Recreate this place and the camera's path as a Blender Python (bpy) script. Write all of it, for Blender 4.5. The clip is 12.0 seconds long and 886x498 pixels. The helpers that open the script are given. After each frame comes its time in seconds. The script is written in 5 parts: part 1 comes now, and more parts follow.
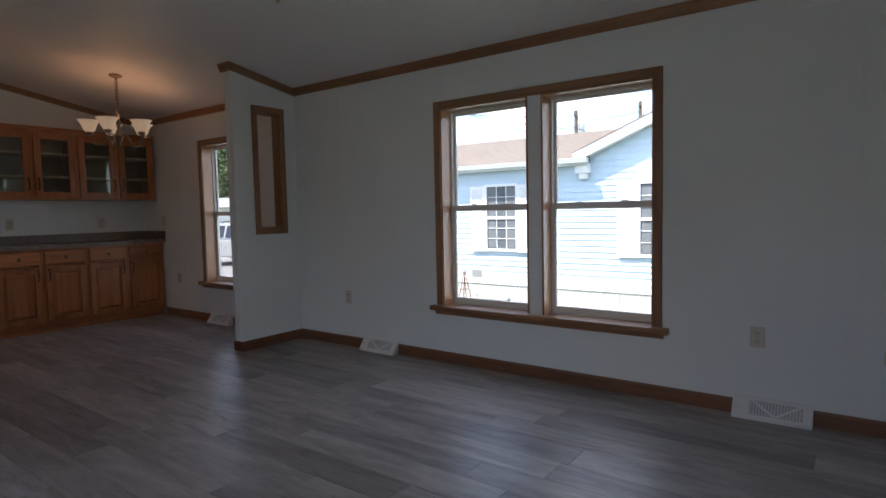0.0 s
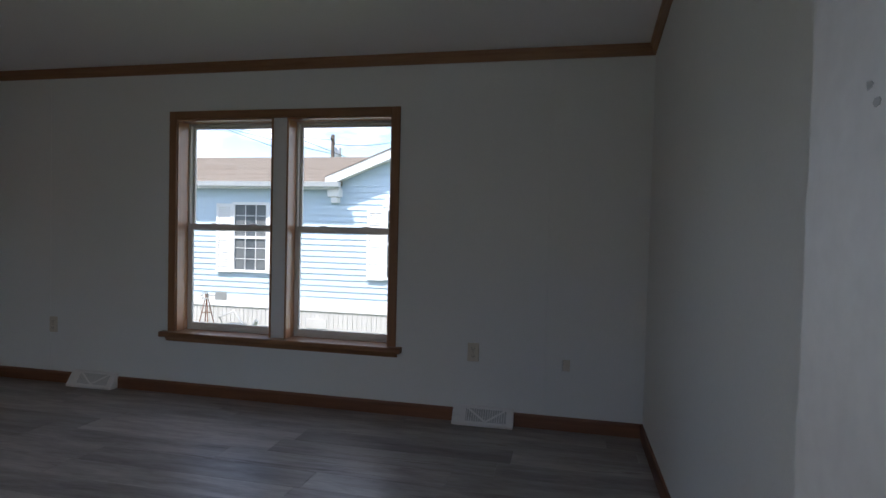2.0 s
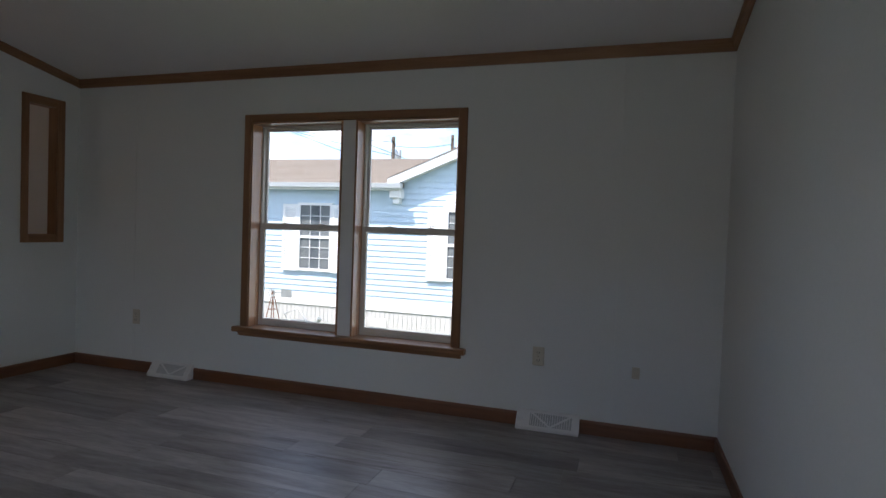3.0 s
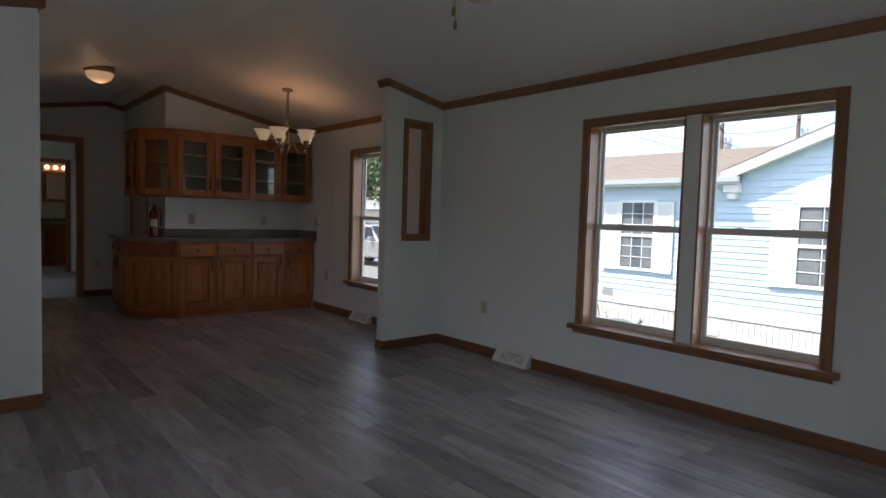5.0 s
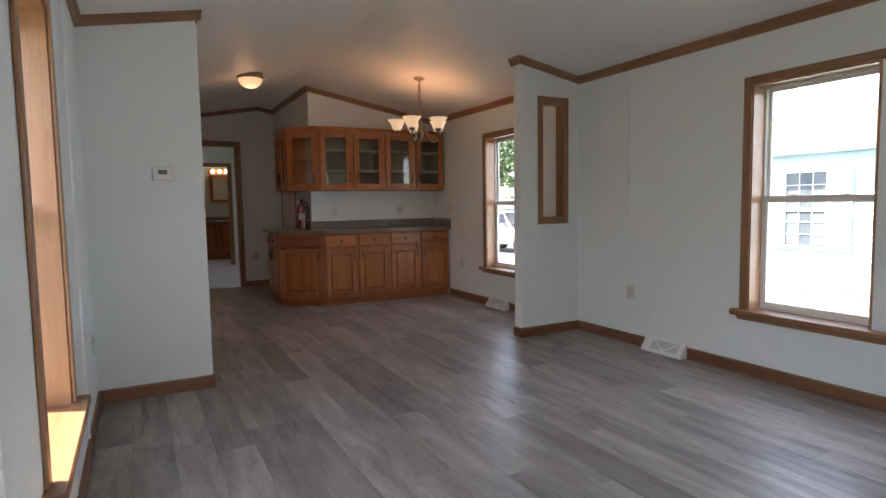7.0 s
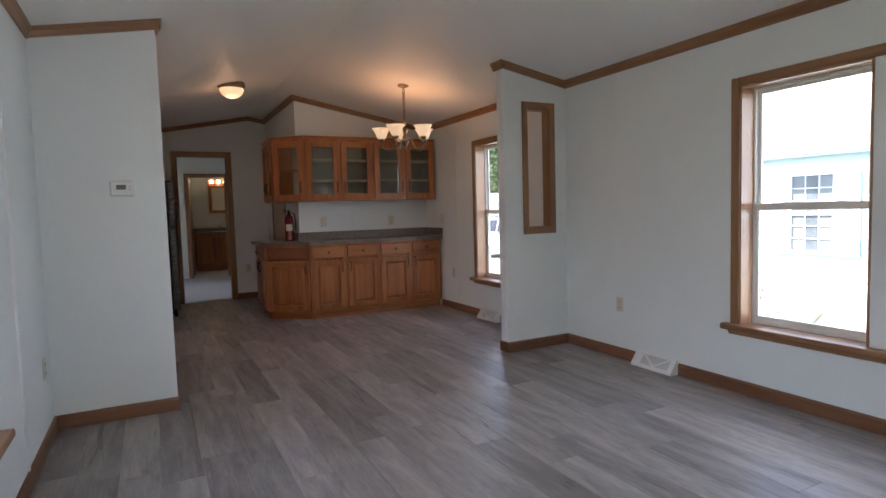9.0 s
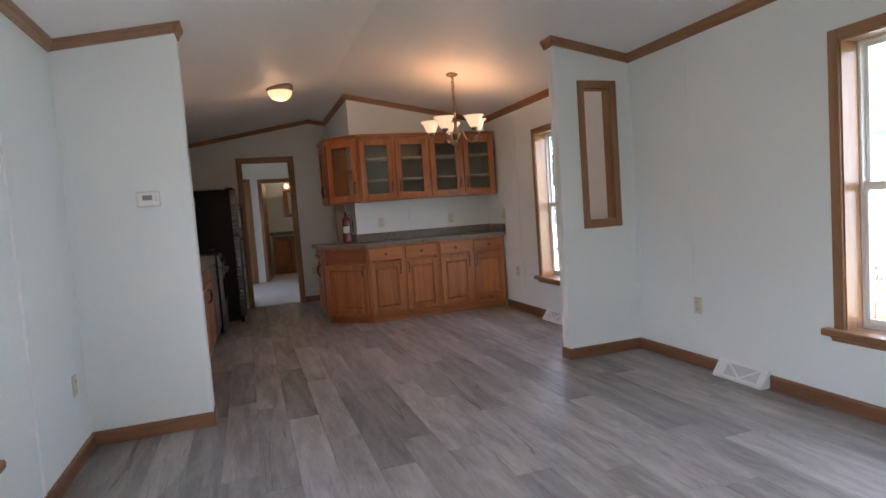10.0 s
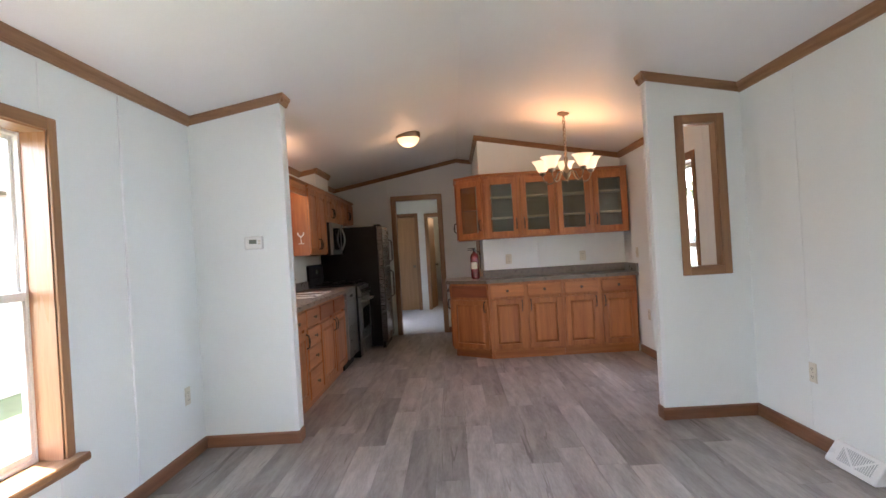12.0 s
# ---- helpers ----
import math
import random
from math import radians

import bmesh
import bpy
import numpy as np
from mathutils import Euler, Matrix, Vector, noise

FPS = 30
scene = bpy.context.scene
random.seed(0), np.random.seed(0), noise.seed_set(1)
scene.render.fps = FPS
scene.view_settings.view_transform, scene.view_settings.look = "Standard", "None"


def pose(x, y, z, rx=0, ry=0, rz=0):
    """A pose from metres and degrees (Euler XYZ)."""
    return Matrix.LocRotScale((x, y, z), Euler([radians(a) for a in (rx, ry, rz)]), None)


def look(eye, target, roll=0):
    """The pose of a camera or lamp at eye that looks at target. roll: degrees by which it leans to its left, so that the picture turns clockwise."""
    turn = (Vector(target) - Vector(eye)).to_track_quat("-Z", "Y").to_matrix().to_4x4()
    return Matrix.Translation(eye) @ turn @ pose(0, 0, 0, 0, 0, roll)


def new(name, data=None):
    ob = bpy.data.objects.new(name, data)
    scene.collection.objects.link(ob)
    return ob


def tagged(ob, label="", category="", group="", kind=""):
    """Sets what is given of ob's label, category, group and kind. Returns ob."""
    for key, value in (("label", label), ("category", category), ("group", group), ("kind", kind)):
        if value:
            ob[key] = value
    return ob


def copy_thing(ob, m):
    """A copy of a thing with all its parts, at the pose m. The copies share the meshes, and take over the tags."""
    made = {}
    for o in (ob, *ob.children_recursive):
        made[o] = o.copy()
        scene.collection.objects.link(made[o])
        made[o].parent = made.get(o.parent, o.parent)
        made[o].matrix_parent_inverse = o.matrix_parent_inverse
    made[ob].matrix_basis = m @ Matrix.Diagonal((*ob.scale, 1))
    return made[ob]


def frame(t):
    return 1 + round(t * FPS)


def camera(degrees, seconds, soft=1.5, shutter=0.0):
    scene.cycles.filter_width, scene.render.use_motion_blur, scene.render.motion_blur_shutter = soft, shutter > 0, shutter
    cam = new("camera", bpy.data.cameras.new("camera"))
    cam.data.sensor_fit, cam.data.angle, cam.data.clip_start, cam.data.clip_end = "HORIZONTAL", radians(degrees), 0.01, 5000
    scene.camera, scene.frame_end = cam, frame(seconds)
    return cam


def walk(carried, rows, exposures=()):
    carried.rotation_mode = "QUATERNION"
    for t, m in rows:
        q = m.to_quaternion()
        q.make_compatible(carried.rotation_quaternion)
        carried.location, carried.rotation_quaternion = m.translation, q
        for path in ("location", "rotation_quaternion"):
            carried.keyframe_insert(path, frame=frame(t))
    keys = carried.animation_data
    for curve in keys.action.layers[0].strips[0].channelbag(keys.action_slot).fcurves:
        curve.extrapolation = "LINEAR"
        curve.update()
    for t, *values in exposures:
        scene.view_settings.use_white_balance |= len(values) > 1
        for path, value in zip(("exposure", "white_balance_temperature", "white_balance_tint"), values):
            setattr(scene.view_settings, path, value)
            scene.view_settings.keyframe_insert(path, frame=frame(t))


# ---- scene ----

# ---- camera ----
cam = camera(75.48, 12.0, 1.5)
# seconds, eye x y z, yaw (left of +y), pitch, roll
ROWS = [
    (0, 0.323, 0.271, 1.179, 36.51, -3.92, -1.23),
    (0.5, 0.367, 0.224, 1.181, 25.20, -2.93, -0.76),
    (1, 0.376, 0.234, 1.177, 19.73, -2.38, 0.26),
    (1.5, 0.403, 0.249, 1.185, 15.03, -2.09, 0.82),
    (2, 0.425, 0.243, 1.197, 12.39, -1.74, 1.43),
    (2.5, 0.420, 0.243, 1.194, 12.75, -1.53, 1.64),
    (3, 0.369, 0.242, 1.193, 18.09, -1.74, 2.09),
    (3.2, 0.360, 0.224, 1.198, 22.14, -1.86, 2.12),
    (4.8, 0.352, 0.078, 1.226, 46.00, -2.95, 1.82),
    (5, 0.251, 0.121, 1.225, 48.58, -3.16, 1.71),
    (5.5, 0.157, 0.151, 1.219, 56.51, -3.59, 1.14),
    (6, 0.118, 0.174, 1.213, 60.69, -3.72, 0.62),
    (6.5, 0.113, 0.181, 1.199, 60.98, -4.47, -0.27),
    (7, 0.114, 0.172, 1.195, 61.77, -4.55, -0.93),
    (7.5, 0.116, 0.175, 1.193, 60.58, -3.58, -1.16),
    (9.3, 0.038, 0.568, 1.230, 64.53, -4.17, -2.04),
    (9.5, -0.020, 0.635, 1.230, 66.76, -4.03, -2.71),
    (10, -0.150, 0.880, 1.229, 71.38, -4.01, -4.17),
    (10.5, -0.119, 1.169, 1.235, 78.21, -3.38, -5.48),
    (11, -0.036, 1.425, 1.261, 87.86, -4.94, -5.63),
    (11.5, -0.020, 1.613, 1.267, 88.60, -3.66, -3.98),
    (12, 0.065, 1.727, 1.285, 91.01, 0.04, -3.51),
]
EXPOSURES = [(0.0, 2.32, 6290, 15), (1.0, 1.82, 6240, 15), (2.0, 1.82, 6290, 14), (2.5, 1.87, 6290, 14), (3.2, 1.97, 6340, 14), (5.0, 2.15, 6450, 14), (5.5, 2.63, 6550, 14), (6.5, 3.47, 6750, 14), (7.5, 3.58, 6700, 14), (9.5, 3.75, 6420, 15), (10.5, 4.42, 6470, 15), (12.0, 4.67, 6570, 15)]
walk(cam, [(t, pose(x, y, z, 90 + pitch, 0, yaw) @ pose(0, 0, 0, 0, 0, roll)) for t, x, y, z, yaw, pitch, roll in ROWS], EXPOSURES)

# ---- plan ----
Y_S, Y_N = -0.08, 3.79          # inner faces of the long walls
X_E, X_K, X_B = 0.885, -8.80, -12.3   # end wall, kitchen end wall, far bedroom wall
Y_R, Z_R, SLOPE = 1.855, 2.669, 0.185  # ridge of the vaulted ceiling
GROUND = -0.85
X_HUTCH, Y_HUTCH = -6.86, 2.09  # wall block behind the hutch


def ceil_z(y):
    return Z_R - SLOPE * abs(y - Y_R)


# ---- world, sun, lamps ----
SUN_EL, SUN_AZ = radians(60), radians(205)   # azimuth clockwise from +y
world = bpy.data.worlds.new("sky")
scene.world = world
world.use_nodes = True
wn, wl = world.node_tree.nodes, world.node_tree.links
wn.clear()
w_out = wn.new("ShaderNodeOutputWorld")
w_bg = wn.new("ShaderNodeBackground")
w_sky = wn.new("ShaderNodeTexSky")
w_sky.sky_type = "NISHITA"
w_sky.sun_disc = False
w_sky.air_density, w_sky.dust_density, w_sky.ozone_density = 1.0, 0.2, 2.0
w_sky.sun_elevation, w_sky.sun_rotation = SUN_EL, SUN_AZ
w_tc = wn.new("ShaderNodeTexCoord")
w_map = wn.new("ShaderNodeMapping")
w_map.inputs["Scale"].default_value = (3.0, 3.0, 8.0)
w_noise = wn.new("ShaderNodeTexNoise")
w_noise.inputs["Scale"].default_value = 1.6
w_noise.inputs["Detail"].default_value = 7
w_ramp = wn.new("ShaderNodeValToRGB")
w_ramp.color_ramp.elements[0].position, w_ramp.color_ramp.elements[1].position = 0.47, 0.63
w_mix = wn.new("ShaderNodeMix")
w_mix.data_type = "RGBA"
w_mix.inputs["B"].default_value = (9.0, 9.2, 9.6, 1)
wl.new(w_tc.outputs["Generated"], w_map.inputs["Vector"])
wl.new(w_map.outputs["Vector"], w_noise.inputs["Vector"])
wl.new(w_noise.outputs["Fac"], w_ramp.inputs["Fac"])
wl.new(w_ramp.outputs["Color"], w_mix.inputs["Factor"])
wl.new(w_sky.outputs["Color"], w_mix.inputs["A"])
wl.new(w_mix.outputs["Result"], w_bg.inputs["Color"])
w_bg.inputs["Strength"].default_value = 0.085
wl.new(w_bg.outputs["Background"], w_out.inputs["Surface"])

sun = new("sun", bpy.data.lights.new("sun", "SUN"))
sun.data.energy, sun.data.angle, sun.data.color = 2.2, radians(0.55), (1.0, 0.95, 0.88)
sun_from = Vector((math.sin(SUN_AZ) * math.cos(SUN_EL), math.cos(SUN_AZ) * math.cos(SUN_EL), math.sin(SUN_EL)))
sun.matrix_world = look(sun_from * 30, (0, 0, 0))


def bulb(x, y, z, watts, size=0.03, colour=(1.0, 0.56, 0.3)):
    lamp = new("lamp", bpy.data.lights.new("lamp", "POINT"))
    lamp.data.energy, lamp.data.shadow_soft_size, lamp.data.color = watts, size, colour
    lamp.location = (x, y, z)
    return lamp


# ---- materials ----
def node_mat(name):
    m = bpy.data.materials.new(name)
    m.use_nodes = True
    nt = m.node_tree
    return m, nt.nodes, nt.links, nt.nodes["Principled BSDF"]


def surface(name, colour, rough=0.5, metal=0.0, scale=(6, 6, 6), vary=0.12, fine=60, bump=0.05, depth=0.002, spread=0.0, coat=0.0, rough_vary=0.1, island=False):
    """Colour with variation at two scales, fine relief and uneven gloss."""
    m, n, l, b = node_mat(name)
    tc = n.new("ShaderNodeTexCoord")
    mp = n.new("ShaderNodeMapping")
    mp.inputs["Scale"].default_value = scale
    l.new(tc.outputs["Object"], mp.inputs["Vector"])
    big = n.new("ShaderNodeTexNoise")
    big.inputs["Scale"].default_value, big.inputs["Detail"].default_value = 1.0, 5
    small = n.new("ShaderNodeTexNoise")
    small.inputs["Scale"].default_value, small.inputs["Detail"].default_value = fine / max(scale), 3
    for t in (big, small):
        l.new(mp.outputs["Vector"], t.inputs["Vector"])
    ad = n.new("ShaderNodeMath")
    ad.operation = "ADD"
    l.new(big.outputs["Fac"], ad.inputs[0])
    l.new(small.outputs["Fac"], ad.inputs[1])
    mr = n.new("ShaderNodeMapRange")
    mr.inputs["From Min"].default_value, mr.inputs["From Max"].default_value = 0.6, 1.4
    mr.inputs["To Min"].default_value, mr.inputs["To Max"].default_value = 1 - vary, 1 + vary
    l.new(ad.outputs[0], mr.inputs["Value"])
    value = mr.outputs["Result"]
    if spread:
        if island:
            r = n.new("ShaderNodeNewGeometry").outputs["Random Per Island"]
        else:
            r = n.new("ShaderNodeObjectInfo").outputs["Random"]
        rr = n.new("ShaderNodeMapRange")
        rr.inputs["To Min"].default_value, rr.inputs["To Max"].default_value = 1 - spread, 1 + spread
        l.new(r, rr.inputs["Value"])
        mu = n.new("ShaderNodeMath")
        mu.operation = "MULTIPLY"
        l.new(value, mu.inputs[0])
        l.new(rr.outputs["Result"], mu.inputs[1])
        value = mu.outputs[0]
    hsv = n.new("ShaderNodeHueSaturation")
    hsv.inputs["Color"].default_value = (*colour, 1)
    l.new(value, hsv.inputs["Value"])
    l.new(hsv.outputs["Color"], b.inputs["Base Color"])
    rm = n.new("ShaderNodeMapRange")
    rm.inputs["To Min"].default_value, rm.inputs["To Max"].default_value = max(0.02, rough - rough_vary), min(1, rough + rough_vary)
    l.new(big.outputs["Fac"], rm.inputs["Value"])
    l.new(rm.outputs["Result"], b.inputs["Roughness"])
    b.inputs["Metallic"].default_value = metal
    b.inputs["Coat Weight"].default_value = coat
    if bump:
        bp = n.new("ShaderNodeBump")
        bp.inputs["Strength"].default_value, bp.inputs["Distance"].default_value = bump, depth
        l.new(small.outputs["Fac"], bp.inputs["Height"])
        l.new(bp.outputs["Normal"], b.inputs["Normal"])
    return m


def timber(name, light, dark, grain=2, rough=0.4, spread=0.1, coat=0.15, along=1.4, fine=1.0, contrast=1.0):
    """Wood with its grain along one axis (0 x, 1 y, 2 z)."""
    m, n, l, b = node_mat(name)
    tc = n.new("ShaderNodeTexCoord")
    oi = n.new("ShaderNodeObjectInfo")
    sh = n.new("ShaderNodeVectorMath")
    sh.operation = "MULTIPLY_ADD"
    cx = n.new("ShaderNodeCombineXYZ")
    for k in range(3):
        l.new(oi.outputs["Random"], cx.inputs[k])
    l.new(cx.outputs[0], sh.inputs[0])
    sh.inputs[1].default_value = (13.0, 7.0, 17.0)
    l.new(tc.outputs["Object"], sh.inputs[2])
    mp = n.new("ShaderNodeMapping")
    sc = [22.0 * fine] * 3
    sc[grain] = along * fine
    mp.inputs["Scale"].default_value = sc
    l.new(sh.outputs[0], mp.inputs["Vector"])
    a = n.new("ShaderNodeTexNoise")
    a.inputs["Scale"].default_value, a.inputs["Detail"].default_value, a.inputs["Distortion"].default_value = 1.0, 6, 0.6
    f = n.new("ShaderNodeTexNoise")
    f.inputs["Scale"].default_value, f.inputs["Detail"].default_value = 7.0, 3
    l.new(mp.outputs["Vector"], a.inputs["Vector"])
    l.new(mp.outputs["Vector"], f.inputs["Vector"])
    big = n.new("ShaderNodeTexNoise")
    big.inputs["Scale"].default_value, big.inputs["Detail"].default_value = 0.22, 3
    l.new(mp.outputs["Vector"], big.inputs["Vector"])
    s1 = n.new("ShaderNodeMath")
    s1.operation = "MULTIPLY_ADD"
    s1.inputs[1].default_value = 0.45
    l.new(f.outputs["Fac"], s1.inputs[0])
    l.new(a.outputs["Fac"], s1.inputs[2])
    s2 = n.new("ShaderNodeMath")
    s2.operation = "MULTIPLY_ADD"
    s2.inputs[1].default_value = 0.8
    l.new(big.outputs["Fac"], s2.inputs[0])
    l.new(s1.outputs[0], s2.inputs[2])
    rp = n.new("ShaderNodeValToRGB")
    half = 0.3 / contrast
    rp.color_ramp.elements[0].position, rp.color_ramp.elements[1].position = max(0, 1.12 - half) / 2, min(2, 1.12 + half) / 2
    rp.color_ramp.elements[0].color, rp.color_ramp.elements[1].color = (*dark, 1), (*light, 1)
    hf = n.new("ShaderNodeMath")
    hf.operation = "MULTIPLY"
    hf.inputs[1].default_value = 0.5
    l.new(s2.outputs[0], hf.inputs[0])
    l.new(hf.outputs[0], rp.inputs["Fac"])
    rr = n.new("ShaderNodeMapRange")
    rr.inputs["To Min"].default_value, rr.inputs["To Max"].default_value = 1 - spread, 1 + spread
    l.new(oi.outputs["Random"], rr.inputs["Value"])
    hsv = n.new("ShaderNodeHueSaturation")
    l.new(rp.outputs["Color"], hsv.inputs["Color"])
    l.new(rr.outputs["Result"], hsv.inputs["Value"])
    l.new(hsv.outputs["Color"], b.inputs["Base Color"])
    rm = n.new("ShaderNodeMapRange")
    rm.inputs["To Min"].default_value, rm.inputs["To Max"].default_value = rough + 0.1, max(0.05, rough - 0.08)
    l.new(a.outputs["Fac"], rm.inputs["Value"])
    l.new(rm.outputs["Result"], b.inputs["Roughness"])
    b.inputs["Coat Weight"].default_value = coat
    b.inputs["Coat Roughness"].default_value = 0.25
    bp = n.new("ShaderNodeBump")
    bp.inputs["Strength"].default_value, bp.inputs["Distance"].default_value = 0.12, 0.001
    l.new(s1.outputs[0], bp.inputs["Height"])
    l.new(bp.outputs["Normal"], b.inputs["Normal"])
    return m


def pane_glass(name, tint=(1, 1, 1), gloss=0.03):
    """Thin clear glass: light passes straight, a share is mirrored."""
    m, n, l, b = node_mat(name)
    n.remove(b)
    tr = n.new("ShaderNodeBsdfTransparent")
    tr.inputs["Color"].default_value = (*tint, 1)
    gl = n.new("ShaderNodeBsdfGlossy")
    gl.inputs["Roughness"].default_value = 0.01
    lw = n.new("ShaderNodeLayerWeight")
    pw = n.new("ShaderNodeMath")
    pw.operation, pw.inputs[1].default_value = "POWER", 5.0
    l.new(lw.outputs["Facing"], pw.inputs[0])
    fr = n.new("ShaderNodeMath")
    fr.operation, fr.inputs[1].default_value, fr.inputs[2].default_value = "MULTIPLY_ADD", 0.6, gloss
    l.new(pw.outputs[0], fr.inputs[0])
    mx = n.new("ShaderNodeMixShader")
    l.new(fr.outputs[0], mx.inputs[0])
    l.new(tr.outputs[0], mx.inputs[1])
    l.new(gl.outputs[0], mx.inputs[2])
    l.new(mx.outputs[0], n["Material Output"].inputs["Surface"])
    return m


def glowing(name, colour, strength, base=(0.85, 0.82, 0.75), rough=0.4):
    m, n, l, b = node_mat(name)
    b.inputs["Base Color"].default_value = (*base, 1)
    b.inputs["Roughness"].default_value = rough
    b.inputs["Emission Color"].default_value = (*colour, 1)
    b.inputs["Emission Strength"].default_value = strength
    return m


M_WALL = surface("wall_paint", (0.80, 0.83, 0.817), 0.55, scale=(2, 2, 2), vary=0.025, fine=90, bump=0.12, depth=0.001)
M_CEIL = surface("ceiling_paint", (0.86, 0.86, 0.86), 0.5, scale=(1.5, 1.5, 1.5), vary=0.03, fine=160, bump=0.25, depth=0.0015)
M_TRIM = {k: timber("trim_oak", (0.36, 0.19, 0.09), (0.22, 0.105, 0.045), k, 0.38, 0.06) for k in (0, 1, 2)}
# trim oak of the window reveals, the daylight on it painted into the colour
M_JAMB_LIT = {k: timber("lit_jamb_oak", (0.50, 0.265, 0.145), (0.35, 0.172, 0.088), k, 0.28, 0.05, 0.5) for k in (0, 2)}
M_BASE = {k: timber("baseboard_oak", (0.26, 0.115, 0.055), (0.155, 0.065, 0.032), k, 0.4, 0.05) for k in (0, 1)}
M_OAK = {k: timber("cabinet_oak", (0.49, 0.185, 0.06), (0.265, 0.08, 0.024), k, 0.36, 0.09, 0.2) for k in (0, 1, 2)}
M_OAK_RED = timber("red_stained_oak", (0.30, 0.088, 0.032), (0.17, 0.045, 0.016), 0, 0.38, 0.06, 0.15)
M_DOOR_OAK = timber("door_oak", (0.46, 0.27, 0.13), (0.33, 0.18, 0.08), 2, 0.45, 0.05)
M_PLANK = timber("grey_plank", (0.435, 0.40, 0.38), (0.195, 0.172, 0.16), 0, 0.36, 0.24, 0.0, along=3.6, fine=0.6, contrast=1.0)


def add_cracks(m):
    """Sparse short dark splits along the planks."""
    n, l = m.node_tree.nodes, m.node_tree.links
    b = n["Principled BSDF"]
    tint = b.inputs["Base Color"].links[0].from_socket
    src = [k for k in n if k.type == "MAPPING"][0].inputs["Vector"].links[0].from_socket
    lines = []
    for scale, dist in (((0.45, 11.0, 11.0), 0.0), ((0.9, 2.6, 2.6), 0.4)):
        mp = n.new("ShaderNodeMapping")
        mp.inputs["Scale"].default_value = scale
        l.new(src, mp.inputs["Vector"])
        t = n.new("ShaderNodeTexNoise")
        t.inputs["Scale"].default_value, t.inputs["Detail"].default_value, t.inputs["Distortion"].default_value = 1.0, 2, dist
        l.new(mp.outputs["Vector"], t.inputs["Vector"])
        lines.append(t.outputs["Fac"])
    band = n.new("ShaderNodeMath")
    band.operation = "COMPARE"
    band.inputs[1].default_value, band.inputs[2].default_value = 0.5, 0.009
    l.new(lines[0], band.inputs[0])
    where = n.new("ShaderNodeMapRange")
    where.inputs["From Min"].default_value, where.inputs["From Max"].default_value = 0.55, 0.64
    l.new(lines[1], where.inputs["Value"])
    both = n.new("ShaderNodeMath")
    both.operation = "MULTIPLY"
    l.new(band.outputs[0], both.inputs[0])
    l.new(where.outputs["Result"], both.inputs[1])
    mix = n.new("ShaderNodeMix")
    mix.data_type, mix.blend_type = "RGBA", "MULTIPLY"
    mix.inputs["B"].default_value = (0.6, 0.56, 0.54, 1)
    l.new(both.outputs[0], mix.inputs["Factor"])
    l.new(tint, mix.inputs["A"])
    l.new(mix.outputs["Result"], b.inputs["Base Color"])


add_cracks(M_PLANK)
M_MELAMINE = surface("beige_melamine", (0.36, 0.325, 0.26), 0.5, vary=0.05)
M_SHELF = surface("pale_shelf_edge", (0.66, 0.58, 0.43), 0.45, vary=0.05)
M_SUB = surface("subfloor", (0.06, 0.055, 0.05), 0.9)
M_CARPET = surface("carpet", (0.55, 0.54, 0.54), 1.0, scale=(12, 12, 12), vary=0.12, fine=500, bump=0.8, depth=0.006)
M_TOP = surface("laminate_top", (0.19, 0.16, 0.135), 0.3, scale=(25, 25, 25), vary=0.35, fine=300, bump=0.02)
M_VINYL = surface("white_vinyl", (0.78, 0.76, 0.72), 0.35, scale=(4, 4, 4), vary=0.03, bump=0.02)
M_BATTEN = surface("white_batten", (0.82, 0.83, 0.83), 0.4, scale=(4, 4, 4), vary=0.02, bump=0.02)
M_GLASS = pane_glass("window_glass")
M_CABGLASS = pane_glass("cabinet_glass", (0.93, 0.95, 0.94))
M_MIRROR = surface("mirror_silver", (0.9, 0.9, 0.9), 0.02, 1.0, vary=0.01, bump=0, rough_vary=0.01)
M_STEEL = surface("stainless_steel", (0.27, 0.262, 0.255), 0.3, 1.0, scale=(2, 2, 90), vary=0.08, fine=200, bump=0.03)
# stainless of the fridge doors, the dark room they mirror put into the colour
M_STEEL_SHADED = surface("shaded_stainless", (0.13, 0.122, 0.115), 0.28, 1.0, scale=(2, 2, 90), vary=0.08, fine=200, bump=0.03)
M_BLACK = surface("black_enamel", (0.012, 0.012, 0.013), 0.42, scale=(5, 5, 5), vary=0.2, bump=0.03)
M_BLACK.node_tree.nodes["Principled BSDF"].inputs["Specular IOR Level"].default_value = 0.15
M_BLACKGLASS = surface("black_glass", (0.01, 0.01, 0.011), 0.06, scale=(5, 5, 5), vary=0.1, bump=0, rough_vary=0.03)
M_NICKEL = surface("brushed_nickel", (0.3, 0.24, 0.18), 0.3, 1.0, vary=0.1, bump=0.02)
M_PEWTER = surface("dark_pewter", (0.05, 0.043, 0.038), 0.42, 0.5, vary=0.15, bump=0.03)
M_KNOB = surface("worn_pewter", (0.15, 0.125, 0.1), 0.4, 0.7, vary=0.2, bump=0.03)
M_PLATE = surface("ivory_plate", (0.66, 0.62, 0.52), 0.35, vary=0.03, bump=0.01)
M_SLOT = surface("dark_slot", (0.03, 0.028, 0.025), 0.6)
M_REGISTER = surface("white_enamel", (0.8, 0.8, 0.79), 0.3, vary=0.03, bump=0.02)
# grey for the shade in the grille slots, painted flat, and for door scuffs
M_SLOT_SHADE_SCUFF = surface("slot_shade_and_scuff_grey", (0.46, 0.47, 0.47), 0.6, vary=0.2)
